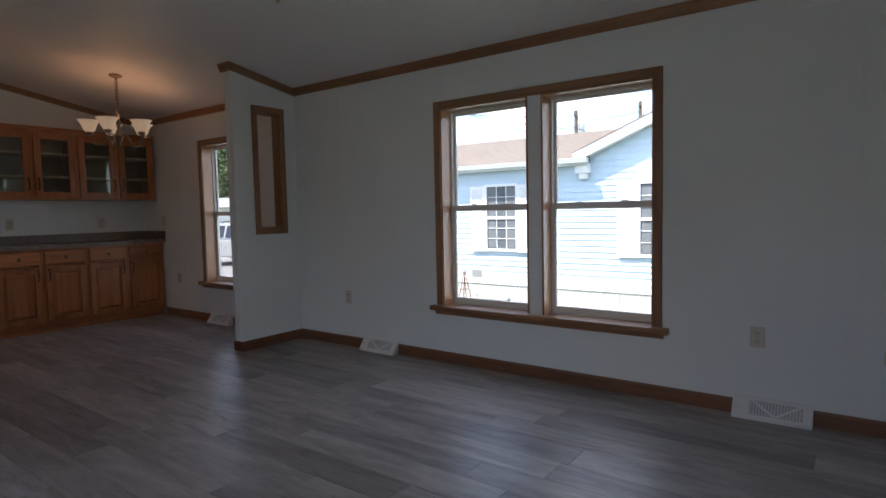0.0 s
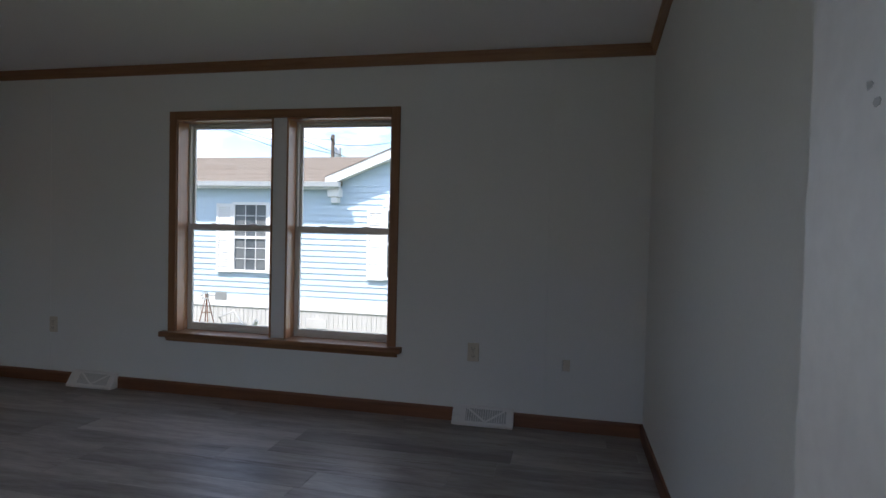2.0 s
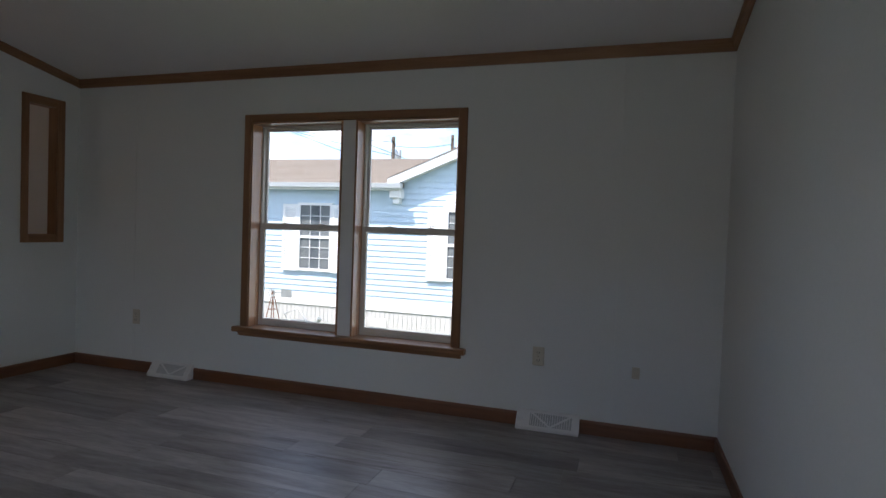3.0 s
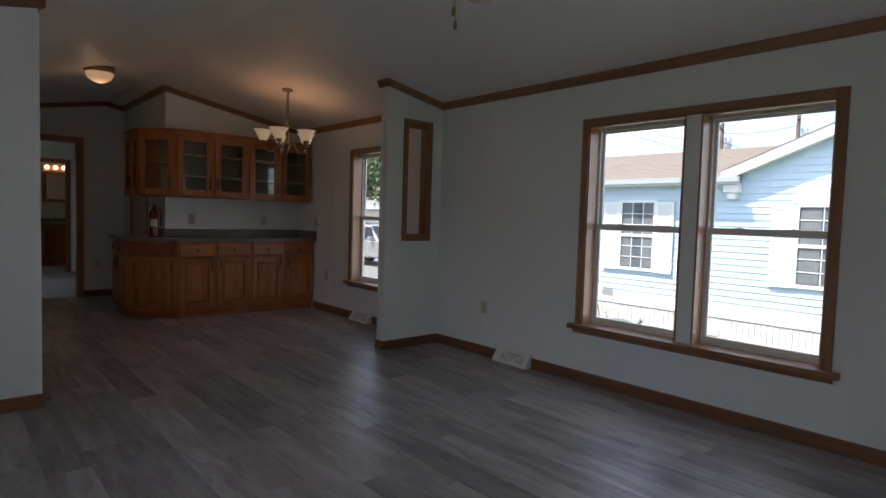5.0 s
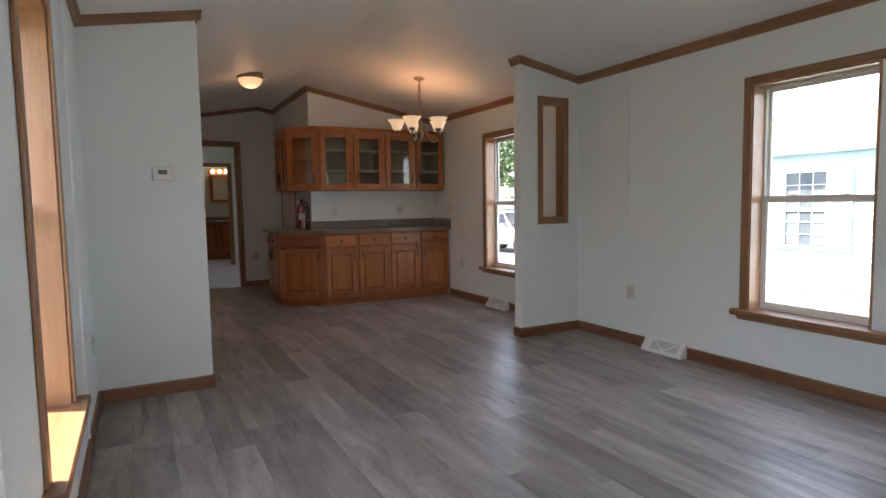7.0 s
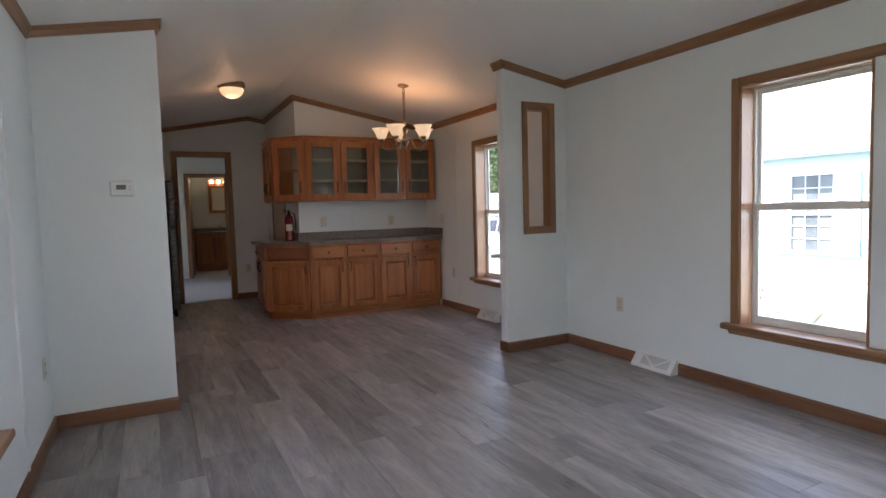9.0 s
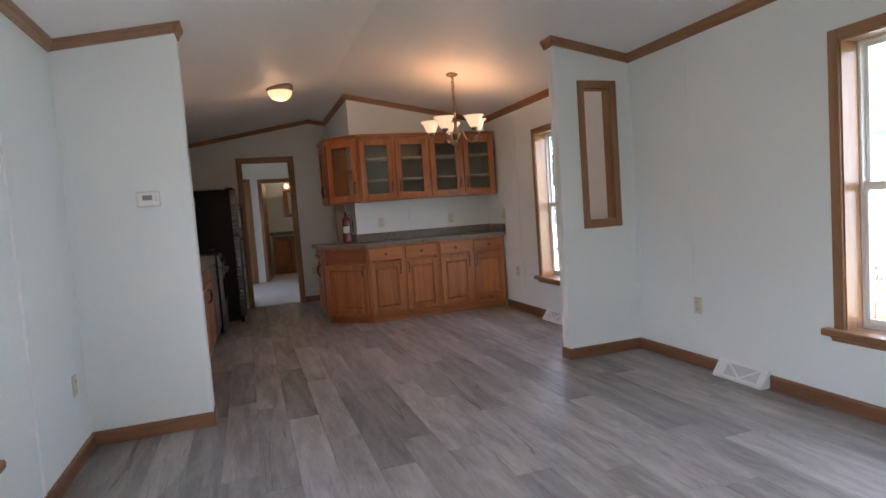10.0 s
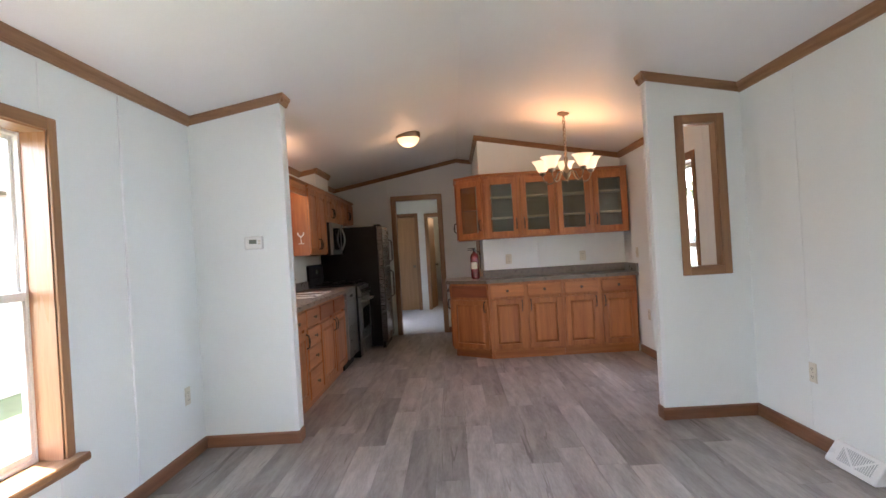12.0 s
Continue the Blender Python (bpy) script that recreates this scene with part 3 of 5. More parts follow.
def cased_window(name, m, spans, label, z0=WIN_Z0, z1=WIN_Z1, meet=1.165):
    th = thing(name, label, "window", m, kind="structure")
    x0, x1 = spans[0][0], spans[-1][1]
    w = 0.051
    part("casing", boxes((x0 - w, x0 + 0.006, -0.014, -0.001, z0 + 0.0065, z1 + w), bevel=0.003), M_TRIM[2], th)
    part("casing", boxes((x1 - 0.006, x1 + w, -0.014, -0.001, z0 + 0.0065, z1 + w), bevel=0.003), M_TRIM[2], th)
    part("casing", boxes((x0 + 0.006, x1 - 0.006, -0.014, -0.001, z1 - 0.006, z1 + w), bevel=0.003), M_TRIM[0], th)
    # stool with horns and a rounded nose, and the apron under it
    bm = prism(bmesh.new(), [(-0.052, z0 - 0.03), (-0.057, z0 - 0.022), (-0.057, z0 - 0.002), (-0.052, z0 + 0.006), (0.0, z0 + 0.006), (0.0, z0 - 0.03)], 0, x0 - w - 0.04, x1 + w + 0.04)
    add_box(bm, x0 + 0.001, x1 - 0.001, 0.0, 0.114, z0 + 0.001, z0 + 0.006)
    part("window_sill", bm, M_TRIM[0], th)
    bm = prism(bmesh.new(), [(-0.03, z0 - 0.03), (-0.012, z0 - 0.062), (-0.001, z0 - 0.062), (-0.001, z0 - 0.03)], 0, x0 - w - 0.01, x1 + w + 0.01)
    part("apron", bm, M_TRIM[0], th)
    for a, b in spans:
        hung_window(th, a, b, z0, z1, meet)
    for (_, a), (b, _) in zip(spans, spans[1:]):
        part("mullion", boxes((a, b, 0.004, 0.16, z0 + 0.007, z1 - 0.003)), M_BATTEN, th, "flat white mullion between the two sashes")
    return th


cased_window("window_1", pose(0, Y_N, 0), [(W1[0], -1.546), (-1.446, W1[1])], "pair of white single-hung windows in oak casing")
cased_window("window_2", pose(0, Y_N, 0), [W2], "white single-hung dining window in oak casing")
cased_window("window_3", pose(0, Y_S, 0, 0, 0, 180), [(-W3[1], -W3[0])], "white single-hung window in a deep oak reveal")
cased_window("window_4", pose(0, Y_S, 0, 0, 0, 180), [(-W4[1], -W4[0])], "white kitchen window above the sink", 1.2, 1.8, 1.5)
cased_window("window_5", pose(0, Y_S, 0, 0, 0, 180), [(-W5[1], -W5[0])], "white bedroom window in oak casing")


# ---- doors ----
def flush_door(name, label, w, h, m, material, knob_side, knob_mat):
    th = thing(name, label, "door", m)
    part("leaf", boxes((0, w, 0, 0.035, 0.012, h), bevel=0.003), material, th)
    xk = w - 0.06 if knob_side > 0 else 0.06
    for s in (-1, 1):
        bm = lathe(bmesh.new(), [(0.03, 0.0), (0.03, 0.006), (0.012, 0.01), (0.012, 0.03), (0.027, 0.042), (0.03, 0.055), (0.02, 0.066), (0.004, 0.069)], 16)
        bmesh.ops.transform(bm, matrix=Matrix.Translation((xk, 0 if s < 0 else 0.035, 0.95)) @ Matrix.Rotation(radians(90 if s < 0 else -90), 4, "X"), verts=list(bm.verts))
        part("knob", bm, knob_mat, th, smooth=True)
    return th


def door_frame(name, x, y0, y1, z, label, depth=0.1, side=1):
    th = thing(name, label, "door frame", kind="structure")
    w = 0.06
    part("jamb", boxes((x - depth, x, y0 - 0.0, y0 + 0.016, 0, z), bevel=0.001), M_TRIM[2], th)
    part("jamb", boxes((x - depth, x, y1 - 0.016, y1, 0, z), bevel=0.001), M_TRIM[2], th)
    part("head", boxes((x - depth, x, y0 + 0.016, y1 - 0.016, z - 0.016, z)), M_TRIM[1], th)
    for xa, xb in ((x, x + 0.014), (x - depth - 0.014, x - depth)):
        part("casing", boxes((xa, xb, y0 - w, y0 + 0.008, 0, z + w), bevel=0.003), M_TRIM[2], th)
        part("casing", boxes((xa, xb, y1 - 0.008, y1 + w, 0, z + w), bevel=0.003), M_TRIM[2], th)
        part("casing", boxes((xa, xb, y0 + 0.008, y1 - 0.008, z - 0.008, z + w), bevel=0.003), M_TRIM[1], th)
    return th


door_frame("door_1", X_K, *DOOR_Y, 2.09, "oak-cased doorway from kitchen to bedroom")
door_frame("door_2", X_B, *CLOSET_Y, 2.04, "oak-cased closet doorway in the bedroom")
door_frame("door_3", X_B, *BATH_Y, 2.02, "oak-cased doorway to the bathroom")
flush_door("closet_door", "closed flush oak-veneer closet door with a brass knob", 0.494, 2.02, pose(X_B - 0.05, CLOSET_Y[0] + 0.018, 0.004, 0, 0, 90), M_DOOR_OAK, 1, M_NICKEL)
flush_door("bath_door", "open flush oak bathroom door seen on edge", 0.66, 2.0, pose(X_B - 0.104, BATH_Y[0] + 0.02, 0.004, 0, 0, 172), M_DOOR_OAK, 1, M_PEWTER)


def entrance_door():
    th = thing("front_door", "open white steel entrance door with scuffs", "door", pose(0.627, -0.095, 0.0))
    part("leaf", boxes((0.0, 0.044, 0.0, 0.9, 0.012, 2.03), bevel=0.004), M_DOORPAINT, th)
    for z in (0.25, 1.0, 1.8):
        part("hinge", tube(bmesh.new(), [(0.05, -0.006, z - 0.045), (0.05, -0.006, z + 0.045)], 0.006), M_NICKEL, th, smooth=True)
    for k in range(5):
        rnd = random.Random(k)
        y, z = 0.7 + rnd.random() * 0.1, 1.24 + rnd.random() * 0.07
        bm = bmesh.new()
        pts = [(y + math.cos(a * 1.05) * (0.003 + 0.005 * rnd.random()), z + math.sin(a * 1.05) * (0.002 + 0.003 * rnd.random())) for a in range(6)]
        prism(bm, pts, 0, -0.0006, 0.001)
        part("scuff", bm, M_SLOT_SHADE_SCUFF, th, "grey scuff mark")
    fr = thing("door_4", "white painted entrance door frame", "door frame", kind="structure")
    a, b = DOOR_X
    part("jamb", boxes((a, a + 0.02, Y_S - 0.17, Y_S, 0, 2.04)), M_WHITE, fr)
    part("jamb", boxes((b - 0.008, b, Y_S - 0.17, Y_S, 0, 2.04)), M_WHITE, fr)
    part("head", boxes((a + 0.02, b - 0.008, Y_S - 0.17, Y_S, 2.033, 2.04)), M_WHITE, fr)
    part("casing", boxes((a - 0.055, a + 0.006, Y_S + 0.001, Y_S + 0.014, 0, 2.1), bevel=0.003), M_TRIM[2], fr)
    part("threshold", boxes((a + 0.02, b - 0.008, Y_S - 0.18, Y_S, -0.01, 0.008)), M_GALV, fr)


entrance_door()


# ---- cabinets ----
def bail_handle(z_mid, x, length=0.115, upright=True):
    h = length / 2
    pts = [(0, 0, -h), (0, -0.022, -h * 0.85), (0, -0.028, 0), (0, -0.022, h * 0.85), (0, 0, h)]
    bm = bmesh.new()
    if upright:
        tube(bm, [(x + p[0], p[1] - 0.018, z_mid + p[2]) for p in pts], [0.009, 0.006, 0.0085, 0.006, 0.009], 6)
    else:
        tube(bm, [(x + p[2], p[1] - 0.018, z_mid) for p in pts], [0.009, 0.006, 0.0085, 0.006, 0.009], 6)
    return bm


def knob_bm(x, z):
    bm = lathe(bmesh.new(), [(0.008, 0), (0.007, 0.012), (0.015, 0.017), (0.0165, 0.022), (0.012, 0.027), (0.005, 0.029)], 14)
    bmesh.ops.transform(bm, matrix=Matrix.Translation((x, -0.018, z)) @ Matrix.Rotation(radians(90), 4, "X"), verts=list(bm.verts))
    return bm


def raised_door(parent, x0, x1, z0, z1, handle=None, handle_z=None, wood=None):
    """Frame-and-panel door on the face y = 0, its front towards -y."""
    s, t = 0.055, 0.018
    wood = wood or M_OAK[2]
    bm = boxes((x0, x0 + s, -t, 0, z0, z1), (x1 - s, x1, -t, 0, z0, z1), (x0 + s, x1 - s, -t, 0, z1 - s, z1), (x0 + s, x1 - s, -t, 0, z0, z0 + s), bevel=0.0025)
    d = part("door", bm, wood, parent)
    a, b, c, e = x0 + s, x1 - s, z0 + s, z1 - s
    bm = bmesh.new()
    o, i = 0.002, 0.027
    outer = [bm.verts.new(p) for p in ((a + o, -0.003, c + o), (b - o, -0.003, c + o), (b - o, -0.003, e - o), (a + o, -0.003, e - o))]
    inner = [bm.verts.new(p) for p in ((a + i, -0.0175, c + i), (b - i, -0.0175, c + i), (b - i, -0.0175, e - i), (a + i, -0.0175, e - i))]
    back = [bm.verts.new((v.co.x, -0.001, v.co.z)) for v in outer]
    bm.faces.new(inner)
    bm.faces.new(list(reversed(back)))
    for k in range(4):
        bm.faces.new((outer[k], outer[(k + 1) % 4], inner[(k + 1) % 4], inner[k]))
        bm.faces.new((back[k], back[(k + 1) % 4], outer[(k + 1) % 4], outer[k]))
    part("panel", bm, wood, d)
    if handle:
        hx = x1 - 0.028 if handle > 0 else x0 + 0.028
        part("handle", bail_handle(handle_z, hx), M_PEWTER, d, "dark pewter handle", smooth=True)
    return d


def drawer_front(parent, x0, x1, z0, z1, pull="knob", wood=None):
    d = part("drawer_front", boxes((x0, x1, -0.018, 0, z0, z1), bevel=0.004), wood or M_OAK[0], parent)
    if pull == "knob":
        part("knob", knob_bm((x0 + x1) / 2, (z0 + z1) / 2), M_KNOB, d, "worn pewter knob", smooth=True)
    elif pull == "bail":
        part("handle", bail_handle((z0 + z1) / 2, (x0 + x1) / 2, upright=False), M_PEWTER, d, "dark pewter handle", smooth=True)
    return d


def glass_door(parent, x0, x1, z0, z1, handle):
    s = 0.066
    bm = boxes((x0, x0 + s, -0.018, 0, z0, z1), (x1 - s, x1, -0.018, 0, z0, z1), (x0 + s, x1 - s, -0.018, 0, z1 - s, z1), (x0 + s, x1 - s, -0.018, 0, z0, z0 + s), bevel=0.003)
    d = part("door", bm, M_OAK[2], parent)
    p = part("pane", boxes((x0 + s - 0.003, x1 - s + 0.003, -0.011, -0.008, z0 + s - 0.003, z1 - s + 0.003)), M_CABGLASS, d)
    p.visible_shadow = False
    hx = x1 - 0.03 if handle > 0 else x0 + 0.03
    part("handle", bail_handle(z0 + 0.15, hx), M_PEWTER, d, "dark pewter handle", smooth=True)


def base_unit(name, label, w, depth, m, bays, top=0.865, group=""):
    """Base cabinet: bays are (x0, x1, kind, handle side)."""
    th = thing(name, label, "cabinet", m, group)
    f = 0.02
    part("body", boxes((0.001, w - 0.001, f, depth, 0.09, top)), M_OAK[2], th)
    part("toe_kick", boxes((0.0015, w - 0.0015, 0.045, depth - 0.01, 0.0, 0.0895)), M_OAK[0], th)
    fr = [(0.001, w - 0.001, 0.0, f - 0.0005, top - 0.03, top), (0.001, w - 0.001, 0.0, f - 0.0005, 0.09, 0.125)]
    edges = sorted({round(v, 4) for b in bays for v in b[:2]})
    for e in edges:
        fr.append((max(0.001, e - 0.032), min(w - 0.001, e + 0.032), 0.0, f - 0.0005, 0.125, top - 0.03))
    part("face_frame", boxes(*fr), M_OAK[2], th)
    for x0, x1, kind, side in bays:
        a, b = x0 + 0.022, x1 - 0.022
        if kind == "door":
            drawer_front(th, a, b, top - 0.16, top - 0.025, "knob")
            raised_door(th, a, b, 0.115, top - 0.19, side, top - 0.265)
        elif kind == "false":
            drawer_front(th, a, b, top - 0.16, top - 0.025, "", M_OAK_RED)
            raised_door(th, a, b, 0.115, top - 0.19, side, top - 0.265)
        elif kind == "drawers":
            z = top - 0.02
            for h in (0.145, 0.145, 0.17, 0.24):
                drawer_front(th, a, b, z - h, z, "knob")
                z -= h + 0.015
    return th


def glass_unit(name, label, w, depth, m, bays, z0, z1, group=""):
    th = thing(name, label, "cabinet", m, group)
    t = 0.015
    part("body", boxes((0.001, t, 0.02, depth, z0, z1), (w - t, w - 0.001, 0.02, depth, z0, z1), (t, w - t, 0.02, depth, z0, z0 + t), (t, w - t, 0.02, depth, z1 - t, z1), (t, w - t, depth - 0.003, depth, z0 + t, z1 - t)), M_OAK[2], th)
    part("lining", boxes((t, w - t, depth - 0.006, depth - 0.003, z0 + t, z1 - t), (t, t + 0.003, 0.03, depth - 0.006, z0 + t, z1 - t), (w - t - 0.003, w - t, 0.03, depth - 0.006, z0 + t, z1 - t), (t + 0.003, w - t - 0.003, 0.03, depth - 0.006, z0 + t, z0 + t + 0.003)), M_MELAMINE, th, "beige melamine lining")
    fr = [(0.001, w - 0.001, 0.0, 0.0195, z1 - 0.045, z1), (0.001, w - 0.001, 0.0, 0.0195, z0, z0 + 0.03)]
    for e in sorted({round(v, 4) for b in bays for v in b[:2]}):
        fr.append((max(0.001, e - 0.02), min(w - 0.001, e + 0.02), 0.0, 0.0195, z0 + 0.03, z1 - 0.045))
    part("face_frame", boxes(*fr), M_OAK[2], th)
    part("cornice", prism(bmesh.new(), [(-0.014, z1), (-0.03, z1 + 0.022), (-0.03, z1 + 0.028), (0.03, z1 + 0.028), (0.03, z1)], 0, 0.0, w), M_OAK[0], th)
    corner = len(bays) == 1
    for f in ((0.5,) if corner else (1 / 3, 2 / 3)):
        zs = z0 + (z1 - z0) * f
        part("shelf", boxes((t + 0.004, w - t - 0.004, 0.03, depth - 0.01, zs - 0.009, zs + 0.009)), M_OAK[0] if corner else M_SHELF, th)
    for x0, x1, side in bays:
        glass_door(th, x0 + 0.016, x1 - 0.016, z0 + 0.014, z1 - 0.034, side)
    return th


# hutch: upper glass cabinets and base cabinets round the wall block
UZ0, UZ1 = 1.37, 2.09
GRP_U, GRP_B = "glass cabinets of the hutch", "base cabinets of the hutch"
X_UF, X_BF = -6.53, -6.435
uw = (Y_N - 0.03 - 2.105) / 2
for k in range(2):
    glass_unit("glass_cabinet", "oak wall cabinet with two glass doors, empty shelves", uw, 0.325, pose(X_UF, 2.105 + k * uw, 0, 0, 0, 90), [(0.0, uw / 2, 1), (uw / 2, uw, -1)], UZ0, UZ1, GRP_U)
ang_u = math.degrees(math.atan2(0.3, 0.28))
len_u = math.hypot(0.3, 0.28)
glass_unit("glass_cabinet", "angled oak corner wall cabinet with one glass door", len_u, 0.16, pose(X_UF - 0.28, 1.805, 0, 0, 0, ang_u), [(0.0, len_u, 1)], UZ0, UZ1, GRP_U)
glass_unit("glass_cabinet", "oak wall cabinet with two glass doors facing the passage", 0.6, 0.285, pose(X_UF - 0.88, 1.805, 0), [(0.0, 0.3, 1), (0.3, 0.6, -1)], UZ0, UZ1, GRP_U)
bw = (Y_N - 0.02 - 2.1) / 2
for k in range(2):
    base_unit("base_cabinet", "oak base cabinet with two raised-panel doors and drawers", bw, 0.415, pose(X_BF, 2.1 + k * bw, 0, 0, 0, 90), [(0.0, bw / 2, "door", 1), (bw / 2, bw, "door", -1)], group=GRP_B)
ang_b = math.degrees(math.atan2(0.43, 0.36))
len_b = math.hypot(0.43, 0.36)
base_unit("base_cabinet", "angled oak corner base cabinet with one raised-panel door", len_b, 0.2, pose(X_BF - 0.36, 1.67, 0, 0, 0, ang_b), [(0.0, len_b, "false", 1)], group=GRP_B)
base_unit("base_cabinet", "oak base cabinet with two doors facing the passage", 0.6, 0.4, pose(X_BF - 0.96, 1.67, 0), [(0.0, 0.3, "door", 1), (0.3, 0.6, "door", -1)], group=GRP_B)


def hutch_top():
    th = thing("countertop", "grey-brown laminate countertop with backsplash on the hutch", "countertop")
    pts = [(X_BF + 0.05, Y_N - 0.002), (X_BF + 0.05, 2.075), (X_BF - 0.34, 1.61), (X_BF - 0.99, 1.61), (X_BF - 0.99, Y_HUTCH - 0.002), (X_HUTCH + 0.002, Y_HUTCH - 0.002), (X_HUTCH + 0.002, Y_N - 0.002)]
    bm = prism(bmesh.new(), pts, 2, 0.867, 0.905)
    bmesh.ops.recalc_face_normals(bm, faces=list(bm.faces))
    bmesh.ops.bevel(bm, geom=list(bm.edges), offset=0.004, segments=2, affect="EDGES")
    part("slab", bm, M_TOP, th)
    part("backsplash", boxes((X_HUTCH + 0.002, X_HUTCH + 0.02, Y_HUTCH - 0.02, Y_N - 0.02, 0.9055, 1.0), bevel=0.003), M_TOP, th)
    part("backsplash", boxes((X_HUTCH + 0.002, X_BF + 0.047, Y_N - 0.0195, Y_N - 0.002, 0.9055, 1.0), bevel=0.003), M_TOP, th)
    part("backsplash", boxes((X_BF - 0.99, X_HUTCH + 0.0015, Y_HUTCH - 0.02, Y_HUTCH - 0.002, 0.9055, 1.0), bevel=0.003), M_TOP, th)


hutch_top()


# ---- kitchen run on the south wall, fronts towards +y ----
GRP_K = "kitchen base cabinets"
Y_KF = 0.47
for xa, xb, bays, label in (
    (-4.035, -4.63, [("door", 1)], "oak base cabinet with one door and a drawer"),
    (-4.63, -5.11, [("drawers", 0)], "oak base cabinet with four drawers"),
    (-5.11, -6.285, [("false", 1), ("false", -1)], "oak sink base cabinet with two doors"),
):
    w = xa - xb
    n = len(bays)
    base_unit("base_cabinet", label, w, 0.545, pose(xa, Y_KF, 0, 0, 0, 180), [(k * w / n, (k + 1) * w / n, kd, sd) for k, (kd, sd) in enumerate(bays)], group=GRP_K)


def kitchen_top():
    th = thing("countertop", "grey-brown laminate kitchen countertop with a white sink cut-out", "countertop")
    sx0, sx1, sy0, sy1 = -5.98, -5.28, -0.02, 0.38
    bm = bmesh.new()
    for b in ((-6.885, sx0, Y_S + 0.002, 0.51), (sx1, -4.032, Y_S + 0.002, 0.51), (sx0, sx1, Y_S + 0.002, sy0), (sx0, sx1, sy1, 0.51)):
        add_box(bm, b[0], b[1], b[2], b[3], 0.867, 0.905)
    part("slab", bm, M_TOP, th)
    part("backsplash", boxes((-6.885, -4.032, Y_S + 0.002, Y_S + 0.02, 0.9055, 1.0), bevel=0.003), M_TOP, th)
    sk = thing("sink", "white double-bowl kitchen sink set in the countertop", "sink")
    r = 0.025
    part("rim", boxes((sx0 - r, sx1 + r, sy0 - r, sy0, 0.906, 0.916), (sx0 - r, sx1 + r, sy1, sy1 + r, 0.906, 0.916), (sx0 - r, sx0, sy0, sy1, 0.906, 0.916), (sx1, sx1 + r, sy0, sy1, 0.906, 0.916), (-5.65, -5.61, sy0, sy1, 0.906, 0.914), bevel=0.003), M_REGISTER, sk)
    part("bowl", boxes((sx0 + 0.001, sx1 - 0.001, sy0 + 0.001, sy1 - 0.001, 0.87, 0.874)), M_REGISTER, sk)
    fa = bmesh.new()
    tube(fa, [(-5.63, -0.042, 0.917), (-5.63, -0.042, 1.08), (-5.63, 0.0, 1.13), (-5.63, 0.1, 1.12), (-5.63, 0.13, 1.07)], 0.011, 10)
    part("tap", fa, M_STEEL, sk, smooth=True)


kitchen_top()


def dishwasher():
    th = thing("dishwasher", "stainless steel dishwasher under the counter", "dishwasher", pose(-6.288, 0.49, 0, 0, 0, 180))
    w = 0.594
    part("body", boxes((0.002, w, 0.02, 0.55, 0.1, 0.862)), M_BLACK, th)
    part("door", boxes((0.004, w - 0.002, -0.02, 0.019, 0.12, 0.78), bevel=0.004), M_STEEL, th)
    part("control_panel", boxes((0.004, w - 0.002, -0.02, 0.019, 0.785, 0.862), bevel=0.004), M_STEEL, th)
    part("kick_plate", boxes((0.004, w - 0.002, 0.05, 0.07, 0.0, 0.1)), M_BLACK, th)
    part("latch", boxes((w / 2 - 0.06, w / 2 + 0.06, -0.026, -0.02, 0.8, 0.83), bevel=0.002), M_BLACK, th)


def cooker():
    th = thing("range", "stainless gas range with black cooktop and backguard", "range", pose(-6.889, 0.53, 0, 0, 0, 180))
    w = 0.756
    part("body", boxes((0.0, w, 0.0, 0.605, 0.03, 0.895), bevel=0.003), M_BLACK, th)
    d = part("oven_door", boxes((0.01, w - 0.01, -0.035, -0.001, 0.24, 0.76), bevel=0.006), M_STEEL, th)
    part("window", boxes((0.12, w - 0.12, -0.038, -0.034, 0.36, 0.62), bevel=0.001), M_BLACKGLASS, d)
    part("handle", tube(bmesh.new(), [(0.05, -0.036, 0.71), (0.05, -0.085, 0.71), (w - 0.05, -0.085, 0.71), (w - 0.05, -0.036, 0.71)], 0.012, 10), M_STEEL, d, smooth=True)
    part("drawer", boxes((0.01, w - 0.01, -0.03, -0.001, 0.05, 0.23), bevel=0.006), M_STEEL, th)
    cp = part("control_panel", prism(bmesh.new(), [(-0.001, 0.77), (-0.045, 0.775), (-0.02, 0.885), (-0.001, 0.893)], 0, 0.005, w - 0.005), M_STEEL, th)
    for k in range(5):
        x = 0.11 + k * (w - 0.22) / 4
        bm = lathe(bmesh.new(), [(0.024, 0), (0.022, 0.02), (0.015, 0.03)], 14)
        bmesh.ops.transform(bm, matrix=Matrix.Translation((x, -0.03, 0.83)) @ Matrix.Rotation(radians(78), 4, "X"), verts=list(bm.verts))
        part("knob", bm, M_BLACK, cp, smooth=True)
    part("cooktop", boxes((0.005, w - 0.005, 0.0, 0.58, 0.896, 0.908), bevel=0.003), M_BLACK, th)
    for gx in (0.05, 0.41):
        bars = []
        for k in range(4):
            bars.append((gx + k * 0.095, gx + k * 0.095 + 0.012, 0.05, 0.52, 0.925, 0.94))
        for y in (0.06, 0.28, 0.5):
            bars.append((gx, gx + 0.297, y, y + 0.012, 0.9405, 0.952))
        for x in (gx, gx + 0.285):
            for y in (0.06, 0.5):
                bars.append((x, x + 0.011, y + 0.0005, y + 0.011, 0.909, 0.9245))
        part("grate", boxes(*bars), M_BLACK, th)
    bg = part("backguard", prism(bmesh.new(), [(0.585, 0.896), (0.57, 1.02), (0.575, 1.03), (0.575, 1.17), (0.595, 1.185), (0.605, 1.17), (0.605, 0.896)], 0, 0.0, w), M_BLACK, th)
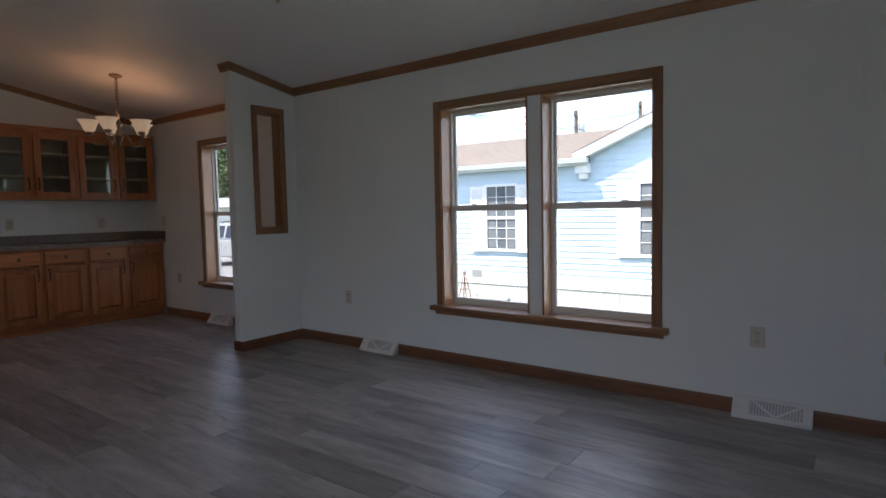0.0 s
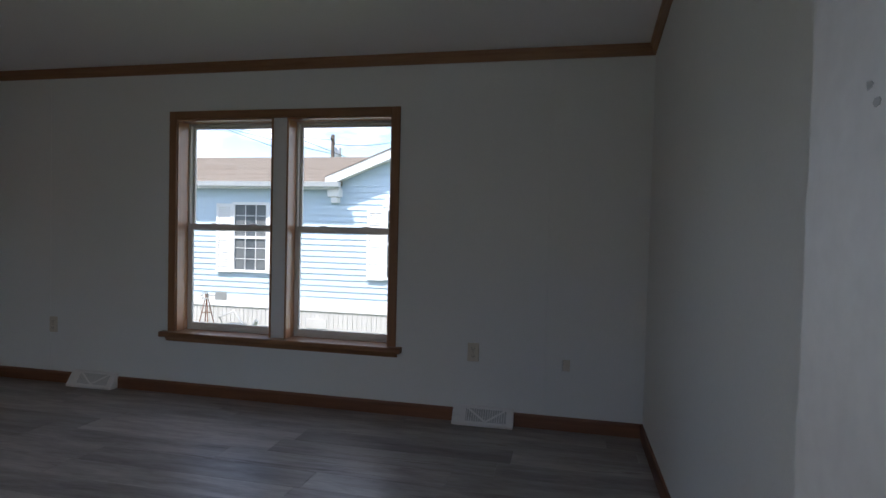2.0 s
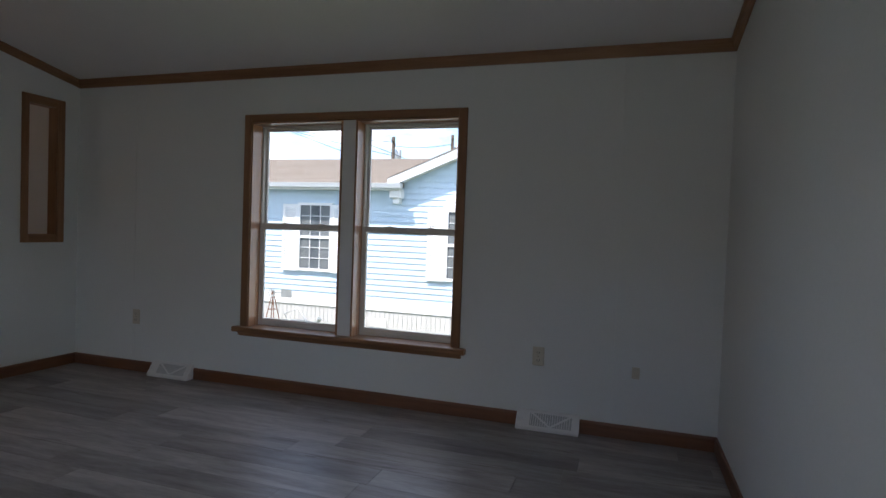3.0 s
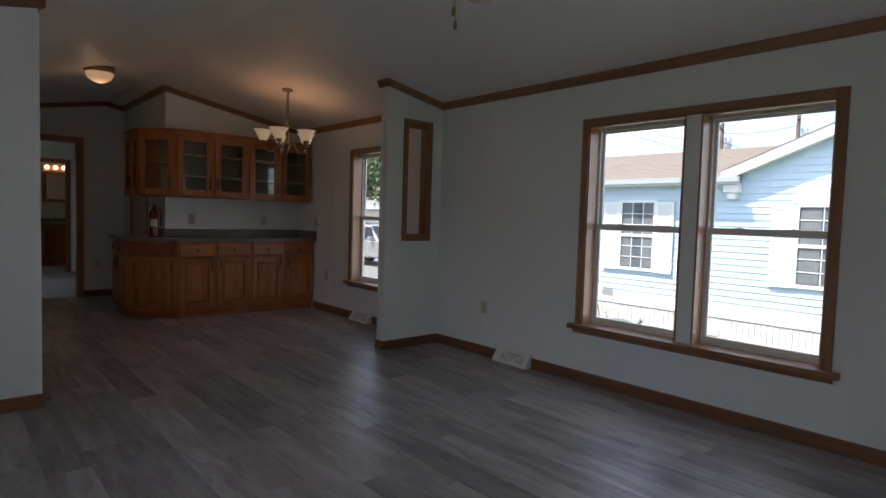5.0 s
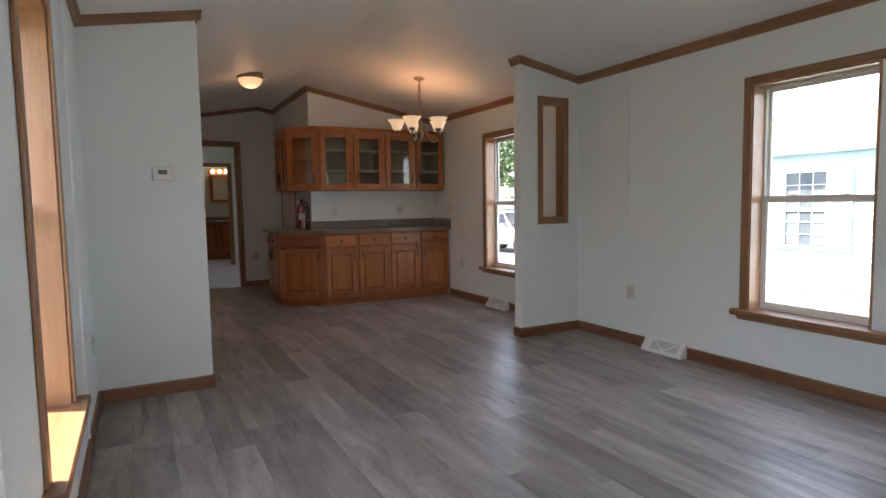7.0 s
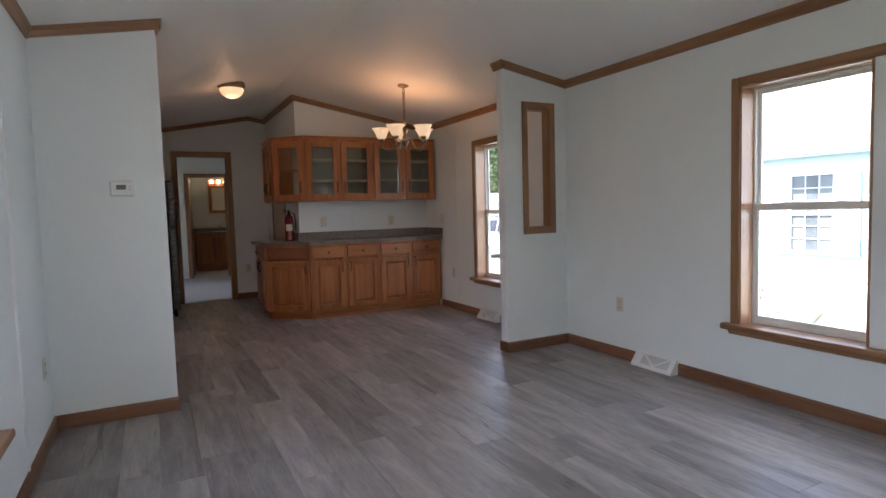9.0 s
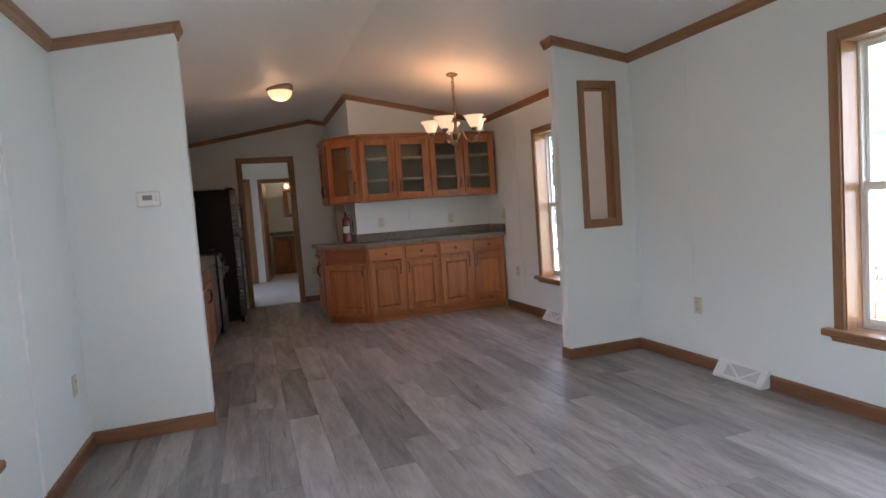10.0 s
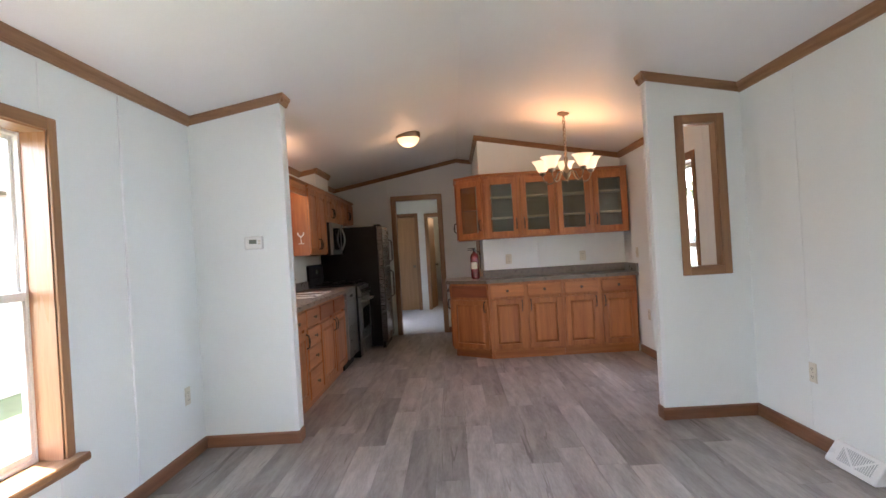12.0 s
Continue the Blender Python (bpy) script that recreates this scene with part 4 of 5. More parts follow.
    part("display", boxes((w / 2 - 0.09, w / 2 + 0.09, 0.54, 0.562, 1.075, 1.12)), M_LCD, bg)


def microwave():
    th = thing("microwave", "stainless over-the-range microwave with a curved handle", "microwave", pose(-6.889, 0.255, 0, 0, 0, 180))
    w, z0, z1 = 0.756, 1.3, 1.7
    part("body", boxes((0.001, w - 0.001, 0.021, 0.333, z0, z1), bevel=0.003), M_BLACK, th)
    d = part("door", boxes((0.003, w * 0.76, -0.012, 0.02, z0 + 0.005, z1 - 0.005), bevel=0.004), M_STEEL, th)
    part("window", boxes((0.06, w * 0.66, -0.0145, -0.0115, z0 + 0.06, z1 - 0.06), bevel=0.001), M_BLACKGLASS, d)
    pts = [(w * 0.71, -0.012 - 0.05 * math.sin(math.pi * k / 8), z0 + 0.04 + (z1 - z0 - 0.08) * k / 8) for k in range(9)]
    part("handle", tube(bmesh.new(), pts, 0.011, 8), M_STEEL, d, smooth=True)
    cp = part("control_panel", boxes((w * 0.765, w - 0.003, -0.012, 0.02, z0 + 0.005, z1 - 0.005), bevel=0.003), M_BLACKGLASS, th)
    part("display", boxes((w * 0.79, w - 0.03, -0.0145, -0.0115, z1 - 0.1, z1 - 0.05)), M_LCD, cp)


def fridge():
    th = thing("refrigerator", "black-sided refrigerator with stainless doors", "refrigerator", pose(-7.7, 0.72, 0, 0, 0, 180))
    w = 0.76
    part("body", boxes((0.0, w, 0.02, 0.8, 0.03, 1.66), bevel=0.004), M_BLACK, th)
    for z0, z1, name in ((0.08, 1.09, "fridge_door"), (1.1, 1.66, "freezer_door")):
        bm = boxes((0.002, w - 0.002, -0.055, 0.019, z0, z1), bevel=0.012)
        d = part(name, bm, M_STEEL_SHADED, th)
        hz = (z1 - 0.45, z1 - 0.06) if name == "fridge_door" else (z0 + 0.05, z0 + 0.38)
        part("handle", tube(bmesh.new(), [(w - 0.07, -0.056, hz[0]), (w - 0.07, -0.1, hz[0] + 0.03), (w - 0.07, -0.1, hz[1] - 0.03), (w - 0.07, -0.056, hz[1])], 0.012, 8), M_STEEL, d, smooth=True)
    part("kick_grille", boxes((0.01, w - 0.01, -0.02, 0.019, 0.0, 0.075)), M_BLACK, th)
    part("hinge_cover", boxes((0.02, 0.1, -0.03, 0.06, 1.661, 1.68), bevel=0.003), M_BLACK, th)


dishwasher()
cooker()
microwave()
fridge()


def wall_unit(label, xa, xb, z0, z1, doors):
    w = xa - xb
    th = thing("wall_cabinet", label, "cabinet", pose(xa, 0.19, 0, 0, 0, 180), "kitchen wall cabinets")
    part("body", boxes((0.001, w - 0.001, 0.0, 0.268, z0, z1), bevel=0.001), M_OAK[2], th)
    n = len(doors)
    for k, side in enumerate(doors):
        raised_door(th, k * w / n + 0.01, (k + 1) * w / n - 0.01, z0 + 0.012, z1 - 0.03, side, z0 + 0.12)
    part("cornice", prism(bmesh.new(), [(-0.005, z1 - 0.02), (-0.03, z1 + 0.012), (-0.03, z1 + 0.02), (0.02, z1 + 0.02), (0.02, z1 - 0.0), (-0.0, z1 - 0.02)], 0, 0.0, w), M_OAK[0], th)
    return th


end_unit = wall_unit("oak wall cabinet with a goblet inlay on its end panel", -6.05, -6.885, 1.31, 2.06, (1, -1))
bm = bmesh.new()
for pts in ([(0.055, 1.435), (0.115, 1.435), (0.115, 1.442), (0.055, 1.442)], [(0.081, 1.4425), (0.089, 1.4425), (0.089, 1.498), (0.081, 1.498)], [(0.085, 1.4985), (0.12, 1.53), (0.123, 1.56), (0.11, 1.56), (0.105, 1.535), (0.085, 1.518), (0.065, 1.535), (0.06, 1.56), (0.047, 1.56), (0.05, 1.53)]):
    prism(bm, pts, 0, -0.002, 0.0009)
part("inlay", bm, M_PAPER, end_unit, "pale goblet-shaped inlay")
wall_unit("short oak wall cabinet above the microwave", -6.886, -7.645, 1.71, 2.06, (1, -1))
wall_unit("narrow oak wall cabinet beside the microwave", -7.646, -8.0, 1.31, 2.06, (1,))
wall_unit("short oak wall cabinet above the refrigerator", -8.001, X_K + 0.002, 1.74, 2.06, (1, -1))


def valance():
    th = thing("valance", "oak valance with a row of cut-outs above the sink window", "valance")
    bars = [(-6.048, -4.032, 0.17, 0.188, 2.0, 2.06), (-6.048, -4.032, 0.17, 0.188, 1.94, 1.955)]
    for k in range(66):
        x = -6.04 + k * 0.0302
        bars.append((x, x + 0.014, 0.17, 0.188, 1.9555, 1.9995))
    part("board", boxes(*bars), M_OAK[0], th)
    part("cornice", prism(bmesh.new(), [(0.185, 2.061), (0.215, 2.073), (0.215, 2.081), (0.15, 2.081), (0.15, 2.061)], 0, -6.048, -4.032), M_OAK[0], th)


valance()


def sink_light():
    th = thing("sink_light", "lit strip light with a frosted lens above the sink window", "strip light", pose(-5.25, Y_S, 1.93))
    part("base", boxes((-0.23, 0.23, 0.0, 0.03, -0.035, 0.035), bevel=0.003), M_REGISTER, th)
    part("lens", tube(bmesh.new(), [(-0.21, 0.055, 0.0), (0.21, 0.055, 0.0)], 0.024, 12), M_HALLGLASS, th, "lit frosted lens", smooth=True)
    bulb(-5.25, Y_S + 0.13, 1.93, 0.3, 0.03, (1.0, 0.5, 0.25))


sink_light()
bm = bmesh.new()
gable(bm, -7.5, -6.8, Y_S, 0.12, 2.085)
solid("wall_chase", bm, M_WALL, "small white boxed chase above the wall cabinets", "boxing")
solid("trim_crown", crown_across(Y_S, 0.155, -6.8, 1), M_TRIM[1], C_LABEL, "crown moulding")
solid("trim_crown", sweep(bmesh.new(), (-7.53, 0.12, ceil_z(0.12) - 0.003), (-6.763, 0.12, ceil_z(0.12) - 0.003), (0, 1, 0), CROWN), M_TRIM[0], C_LABEL, "crown moulding")


# ---- small fixtures ----
def outlet(m, label="ivory duplex wall outlet", kind="duplex"):
    """Plate on the plane y = 0, its front towards -y."""
    th = thing("wall_outlet" if kind != "switch" else "light_switch", label, "outlet" if kind != "switch" else "switch", m, "wall plates")
    s = 0.6 if kind == "jack" else 1.0
    part("plate", boxes((-0.036 * s, 0.036 * s, -0.006, 0.0, -0.058 * s, 0.058 * s), bevel=0.003), M_PLATE, th)
    if kind == "duplex":
        for z in (-0.024, 0.024):
            s = part("socket", boxes((-0.017, 0.017, -0.0085, -0.006, z - 0.014, z + 0.014), bevel=0.001), M_PLATE, th)
            part("slot", boxes((-0.009, -0.006, -0.0092, -0.0084, z - 0.004, z + 0.006), (0.006, 0.009, -0.0092, -0.0084, z - 0.004, z + 0.006), (-0.002, 0.002, -0.0092, -0.0084, z - 0.011, z - 0.007)), M_SLOT, s)
        part("screw", boxes((-0.003, 0.003, -0.007, -0.006, -0.003, 0.003)), M_NICKEL, th)
    elif kind == "switch":
        part("toggle", boxes((-0.005, 0.005, -0.017, -0.006, -0.004, 0.012), bevel=0.001), M_PLATE, th)
    else:
        part("socket", boxes((-0.009, 0.009, -0.01, -0.006, -0.009, 0.009), bevel=0.002), M_PLATE, th)
    return th


o1 = outlet(pose(-3.325, Y_N, 0.432))
copy_thing(o1, pose(-0.142, Y_N, 0.443))
copy_thing(o1, pose(-6.12, Y_N, 0.45))
copy_thing(o1, pose(-3.675, Y_S, 0.424, 0, 0, 180))
copy_thing(o1, pose(X_HUTCH, 2.39, 1.12, 0, 0, 90))
copy_thing(o1, pose(X_HUTCH, 3.28, 1.11, 0, 0, 90))
copy_thing(o1, pose(X_K, 1.76, 0.45, 0, 0, 90))
outlet(pose(0.433, Y_N, 0.4), "small ivory cable jack plate on the wall", "jack")
outlet(pose(-6.40, Y_N, 1.12), "ivory light switch beside the hutch", "switch")


def register(m):
    """White baseboard register: sloped front with a framed triangle grille. Local x along the wall, room towards -y."""
    th = thing("baseboard_register", "white metal baseboard heat register with triangle grille", "register", m, "baseboard registers")
    w, d, h = 0.19, 0.088, 0.108
    bm = prism(bmesh.new(), [(0.0, 0.001), (-d, 0.001), (-d, 0.016), (-0.022, h), (0.0, h)], 0, -w, w)
    bmesh.ops.recalc_face_normals(bm, faces=list(bm.faces))
    bmesh.ops.bevel(bm, geom=list(bm.edges), offset=0.004, segments=2, affect="EDGES")
    body = part("body", bm, M_REGISTER, th)
    lo, hi = Vector((0, -d, 0.016)), Vector((0, -0.022, h))
    way = hi - lo
    nrm = Vector((0, -way.z, way.y)).normalized()

    def on(u, v, lift):
        return lo + way * v + Vector((u, 0, 0)) + nrm * lift

    def plate(pts, lift, thick):
        b = bmesh.new()
        low = [b.verts.new(on(u, v, lift)) for u, v in pts]
        top = [b.verts.new(on(u, v, lift + thick)) for u, v in pts]
        b.faces.new(top)
        b.faces.new(list(reversed(low)))
        for i in range(len(pts)):
            b.faces.new((low[i], low[(i + 1) % len(pts)], top[(i + 1) % len(pts)], top[i]))
        return b
    # flat grey plate, its colour stands for the shade between the slats
    part("grille", plate([(-0.105, 0.16), (0.15, 0.16), (0.15, 0.86), (-0.105, 0.86)], 0.0005, 0.001), M_SLOT_SHADE_SCUFF, body, "grey plate with the shade of the slots in its colour")
    for k in range(18):
        u = -0.1 + k * 0.0145
        part("slat", plate([(u, 0.17), (u + 0.004, 0.17), (u + 0.004, 0.85), (u, 0.85)], 0.0016, 0.0012), M_REGISTER, body)
    part("rib", plate([(-0.105, 0.86), (-0.085, 0.86), (0.03, 0.16), (0.01, 0.16)], 0.003, 0.002), M_REGISTER, body)
    part("rib", plate([(0.01, 0.16), (0.03, 0.16), (0.15, 0.86), (0.13, 0.86)], 0.003, 0.002), M_REGISTER, body)
    return th


r1 = register(pose(-2.94, Y_N - 0.001, 0))
copy_thing(r1, pose(-0.066, Y_N - 0.001, 0))
copy_thing(r1, pose(-5.26, Y_N - 0.001, 0))


def thermostat():
    th = thing("thermostat", "small white digital thermostat on the partition", "thermostat", pose(-3.912, 0.345, 1.41, 0, 0, 90))
    bm = boxes((-0.065, 0.065, -0.026, 0.0, -0.046, 0.046), bevel=0.008)
    b = part("body", bm, M_REGISTER, th)
    part("screen", boxes((-0.03, 0.022, -0.0275, -0.0255, -0.006, 0.022)), M_LCD, b, "grey screen")
    for z in (0.012, -0.006):
        part("button", boxes((0.034, 0.05, -0.0285, -0.0255, z - 0.005, z + 0.005), bevel=0.001), M_PLATE, b)


thermostat()


def extinguisher():
    th = thing("fire_extinguisher", "red fire extinguisher with a black hose and label", "extinguisher", pose(-6.90, 1.98, 0.906))
    part("cylinder", lathe(bmesh.new(), [(0.045, 0), (0.052, 0.008), (0.052, 0.26), (0.045, 0.29), (0.025, 0.31), (0.02, 0.325)], 20), M_RED, th, smooth=True)
    bm = bmesh.new()
    ring = [[bm.verts.new((0.0526 * math.cos(radians(a)), 0.0526 * math.sin(radians(a)), z)) for a in range(-60, 31, 10)] for z in (0.12, 0.2)]
    for k in range(9):
        bm.faces.new((ring[0][k], ring[0][k + 1], ring[1][k + 1], ring[1][k]))
    part("label", bm, M_PAPER, th, "pale instruction label")
    part("valve", lathe(bmesh.new(), [(0.016, 0.3255), (0.016, 0.35), (0.01, 0.365)], 12), M_BLACK, th, smooth=True)
    part("lever", boxes((-0.012, 0.012, -0.075, 0.02, 0.366, 0.374), (-0.012, 0.012, -0.08, 0.0, 0.345, 0.352), bevel=0.002), M_BLACK, th)
    part("hose", tube(bmesh.new(), [(0.0, 0.016, 0.34), (0.02, 0.06, 0.32), (0.03, 0.068, 0.24), (0.03, 0.066, 0.12)], 0.008, 8), M_RUBBER, th, smooth=True)
    part("gauge", lathe(bmesh.new(), [(0.012, 0.0), (0.012, 0.008)], 12, at=(0.0, -0.02, 0.353)), M_GALV, th)


extinguisher()


# ---- lamps ----
def chandelier():
    cx, cy = -5.3, 2.83
    zc = ceil_z(cy)
    th = thing("chandelier", "five-arm nickel chandelier with lit frosted bell shades", "chandelier", pose(cx, cy, 0))
    part("canopy", lathe(bmesh.new(), [(0.055, zc + 0.004), (0.058, zc - 0.012), (0.04, zc - 0.022), (0.012, zc - 0.03), (0.008, zc - 0.04)], 20), M_NICKEL, th, smooth=True)
    z = zc - 0.04
    k = 0
    while z > 2.115:
        bm = bmesh.new()
        a = radians(90 * (k % 2) + 20)
        pts = [(math.cos(a) * 0.015 * math.sin(t * math.pi / 4), math.sin(a) * 0.015 * math.sin(t * math.pi / 4), z - 0.02 + 0.02 * math.cos(t * math.pi / 4)) for t in range(9)]
        part("chain_link", tube(bm, pts, 0.004, 5, False), M_NICKEL, th, smooth=True)
        z -= 0.031
        k += 1
    part("cord", tube(bmesh.new(), [(0.006 * math.cos(t), 0.006 * math.sin(t), zc - 0.03 - (zc - 2.13) * t / 12) for t in range(13)], 0.003, 5), M_NICKEL, th)
    part("stem", lathe(bmesh.new(), [(0.004, 2.13), (0.016, 2.115), (0.009, 2.09), (0.022, 2.05), (0.012, 2.0), (0.028, 1.96), (0.04, 1.925), (0.024, 1.885), (0.009, 1.865), (0.015, 1.85), (0.009, 1.835), (0.003, 1.825)], 16), M_NICKEL, th, smooth=True)
    for k in range(5):
        a = radians(72 * k + 26.6)
        c, s = math.cos(a), math.sin(a)
        prof = [(0.03, 1.925), (0.055, 1.95), (0.085, 1.937), (0.105, 1.89), (0.13, 1.853), (0.17, 1.838), (0.21, 1.858), (0.232, 1.897), (0.236, 1.935)]
        arm = part("arm", tube(bmesh.new(), [(r * c, r * s, h) for r, h in prof], 0.006, 8), M_NICKEL, th, smooth=True)
        part("cup", lathe(bmesh.new(), [(0.012, 1.925), (0.028, 1.934), (0.033, 1.95), (0.024, 1.962)], 14, at=(0.236 * c, 0.236 * s, 0)), M_NICKEL, arm, smooth=True)
        bm = lathe(bmesh.new(), [(0.024, 1.956), (0.041, 1.966), (0.052, 1.985), (0.06, 2.009), (0.069, 2.031), (0.082, 2.05), (0.096, 2.062), (0.093, 2.063), (0.079, 2.053), (0.066, 2.033), (0.057, 2.01), (0.049, 1.988), (0.038, 1.97), (0.021, 1.96)], 28, at=(0.236 * c, 0.236 * s, 0))
        part("shade", bm, M_SHADE, arm, "lit frosted bell glass shade", smooth=True)
        bulb(cx + 0.236 * c, cy + 0.236 * s, 2.05, 0.075, 0.025, (1.0, 0.5, 0.25))


chandelier()


def hall_light():
    cx, cy = -6.2, 1.31
    zc = ceil_z(cy)
    th = thing("ceiling_light", "lit flush-mount ceiling light with a brushed rim and glass bowl", "ceiling light", pose(cx, cy, 0))
    part("rim", lathe(bmesh.new(), [(0.13, zc + 0.015), (0.135, zc - 0.03), (0.125, zc - 0.045), (0.1, zc - 0.045)], 28), M_NICKEL, th, smooth=True)
    part("bowl", lathe(bmesh.new(), [(0.12, zc - 0.046), (0.116, zc - 0.07), (0.095, zc - 0.105), (0.06, zc - 0.13), (0.02, zc - 0.14), (0.004, zc - 0.141)], 28), M_HALLGLASS, th, "lit frosted glass bowl", smooth=True)
    bulb(cx, cy, zc - 0.2, 0.13, 0.09)


hall_light()


def fan_light():
    # motor housing and light bowl of a ceiling fan, its unseen blades left out
    cx, cy = -1.53, 1.855
    th = thing("ceiling_light", "light of the living-room ceiling fan with pull chains, blades left out", "ceiling light", pose(cx, cy, 0))
    part("canopy", lathe(bmesh.new(), [(0.07, Z_R + 0.002), (0.07, Z_R - 0.03), (0.02, Z_R - 0.05), (0.012, Z_R - 0.12)], 20), M_NICKEL, th, smooth=True)
    part("housing", lathe(bmesh.new(), [(0.012, Z_R - 0.12), (0.09, Z_R - 0.15), (0.1, Z_R - 0.22), (0.06, Z_R - 0.28), (0.06, Z_R - 0.32)], 24), M_NICKEL, th, smooth=True)
    part("bowl", lathe(bmesh.new(), [(0.1, 2.3), (0.12, 2.26), (0.115, 2.22), (0.085, 2.175), (0.04, 2.15), (0.006, 2.145)], 24), M_FANGLASS, th, "cream opal glass bowl", smooth=True)
    for dx, dy, z1 in ((-0.115, -0.03, 2.045), (-0.05, -0.1, 2.07)):
        ch = part("pull_chain", tube(bmesh.new(), [(dx * 0.5, dy * 0.5, 2.3), (dx, dy, 2.27), (dx, dy, z1 + 0.04)], 0.0015, 5), M_NICKEL, th)
        part("pull", lathe(bmesh.new(), [(0.003, z1 + 0.04), (0.007, z1 + 0.03), (0.009, z1 + 0.01), (0.005, z1)], 10, at=(dx, dy, 0)), M_DOOR_OAK, ch, "turned wooden pull", smooth=True)


fan_light()


# ---- bathroom beyond ----
def vanity():
    th = thing("vanity", "dark oak bathroom vanity with two doors", "vanity", pose(-13.72, 1.4, 0, 0, 0, 90))
    part("body", boxes((0.0, 1.2, 0.0, 0.56, 0.09, 0.84)), M_OAK[2], th)
    part("toe_kick", boxes((0.01, 1.19, 0.05, 0.55, 0.005, 0.0895)), M_OAK[0], th)
    for k in range(3):
        raised_door(th, 0.02 + k * 0.39, 0.39 + k * 0.39, 0.12, 0.82, 1 if k % 2 == 0 else -1, 0.7)
    tp = part("top", boxes((-0.01, 1.21, -0.03, 0.565, 0.841, 0.875), (-0.01, 1.21, 0.575, 0.565, 0.8755, 0.96), bevel=0.003), M_TOP, th, "dark laminate top")
    part("basin", lathe(bmesh.new(), [(0.2, 0.876), (0.19, 0.884), (0.16, 0.879), (0.05, 0.877)], 24, at=(0.56, 0.26, 0)), M_REGISTER, tp, "white basin", smooth=True)
    part("tap", tube(bmesh.new(), [(0.56, 0.48, 0.876), (0.56, 0.48, 0.98), (0.56, 0.44, 1.0), (0.56, 0.38, 0.98)], 0.01, 8), M_STEEL, tp, smooth=True)


vanity()


def medicine_mirror():
    th = thing("mirror_cabinet", "oak-framed mirror cabinet above the vanity", "mirror", pose(-14.3, 1.75, 1.3, 0, 0, 90))
    w, h, s = 0.6, 0.64, 0.065
    part("frame", boxes((0, s, -0.1, 0, 0, h), (w - s, w, -0.1, 0, 0, h), (s, w - s, -0.1, 0, h - s, h), (s, w - s, -0.1, 0, 0, s), bevel=0.004), M_OAK[2], th)
    part("mirror", boxes((s - 0.002, w - s + 0.002, -0.088, -0.06, s - 0.002, h - s + 0.002)), M_MIRROR, th)
    lt = thing("vanity_light", "oak vanity light bar with four lit globe bulbs", "vanity light", pose(-14.3, 1.75, 1.97, 0, 0, 90))
    part("bar", boxes((0.0, w, -0.05, 0, 0, 0.11), bevel=0.004), M_OAK[0], lt)
    for k in range(4):
        bm = bmesh.new()
        bmesh.ops.create_uvsphere(bm, u_segments=14, v_segments=10, radius=0.045)
        bmesh.ops.translate(bm, vec=(0.075 + k * 0.15, -0.096, 0.055), verts=list(bm.verts))
        part("bulb", bm, M_BULB, lt, "lit round globe bulb", smooth=True)


medicine_mirror()
bulb(-13.9, 2.1, 2.03, 0.012, 0.06)


# closed door in the passage, on the side of the wall block
def passage_door():
    fr = thing("door_5", "oak-cased door in the passage beside the hutch", "door frame", kind="structure")
    y = Y_HUTCH
    part("casing", boxes((-7.63, -7.57, y - 0.016, y - 0.001, 0, 2.12), bevel=0.003), M_TRIM[2], fr)
    part("casing", boxes((-8.43, -8.37, y - 0.016, y - 0.001, 0, 2.12), bevel=0.003), M_TRIM[2], fr)
    part("casing", boxes((-8.369, -7.631, y - 0.016, y - 0.001, 2.06, 2.12), bevel=0.003), M_TRIM[0], fr)
    part("leaf", boxes((-8.366, -7.634, y - 0.008, y - 0.001, 0.01, 2.055)), M_DOOR_OAK, fr)


passage_door()


# ---- outside ----
solid("ground", boxes((-600, 600, -600, 600, GROUND - 0.2, GROUND)), M_GRASS, "mown grass ground around the homes", "ground")
solid("road", boxes((-40, -9.2, 5.2, 17.0, GROUND, GROUND + 0.02)), M_GRAVEL, "grey gravel drive beside the homes", "driveway")


def siding(bm, x0, x1, y, z0, z1, lap, out, top=None):
    """Lap boards on a wall at y facing out (-1 or 1). top(x) trims the boards under a gable."""
    z = z0
    while z < z1 - 0.001:
        h = min(lap, z1 - z)
        a, b = x0, x1
        if top:
            # narrow the board to the gable at its upper edge
            a, b = top(z + h)
            a, b = max(a, x0), min(b, x1)
        if b > a:
            v = [bm.verts.new(p) for p in ((a, y + out * 0.016, z), (b, y + out * 0.016, z), (b, y, z + h), (a, y, z + h), (a, y, z), (b, y, z))]
            bm.faces.new((v[0], v[1], v[2], v[3]))
            bm.faces.new((v[4], v[5], v[1], v[0]))
        z += h


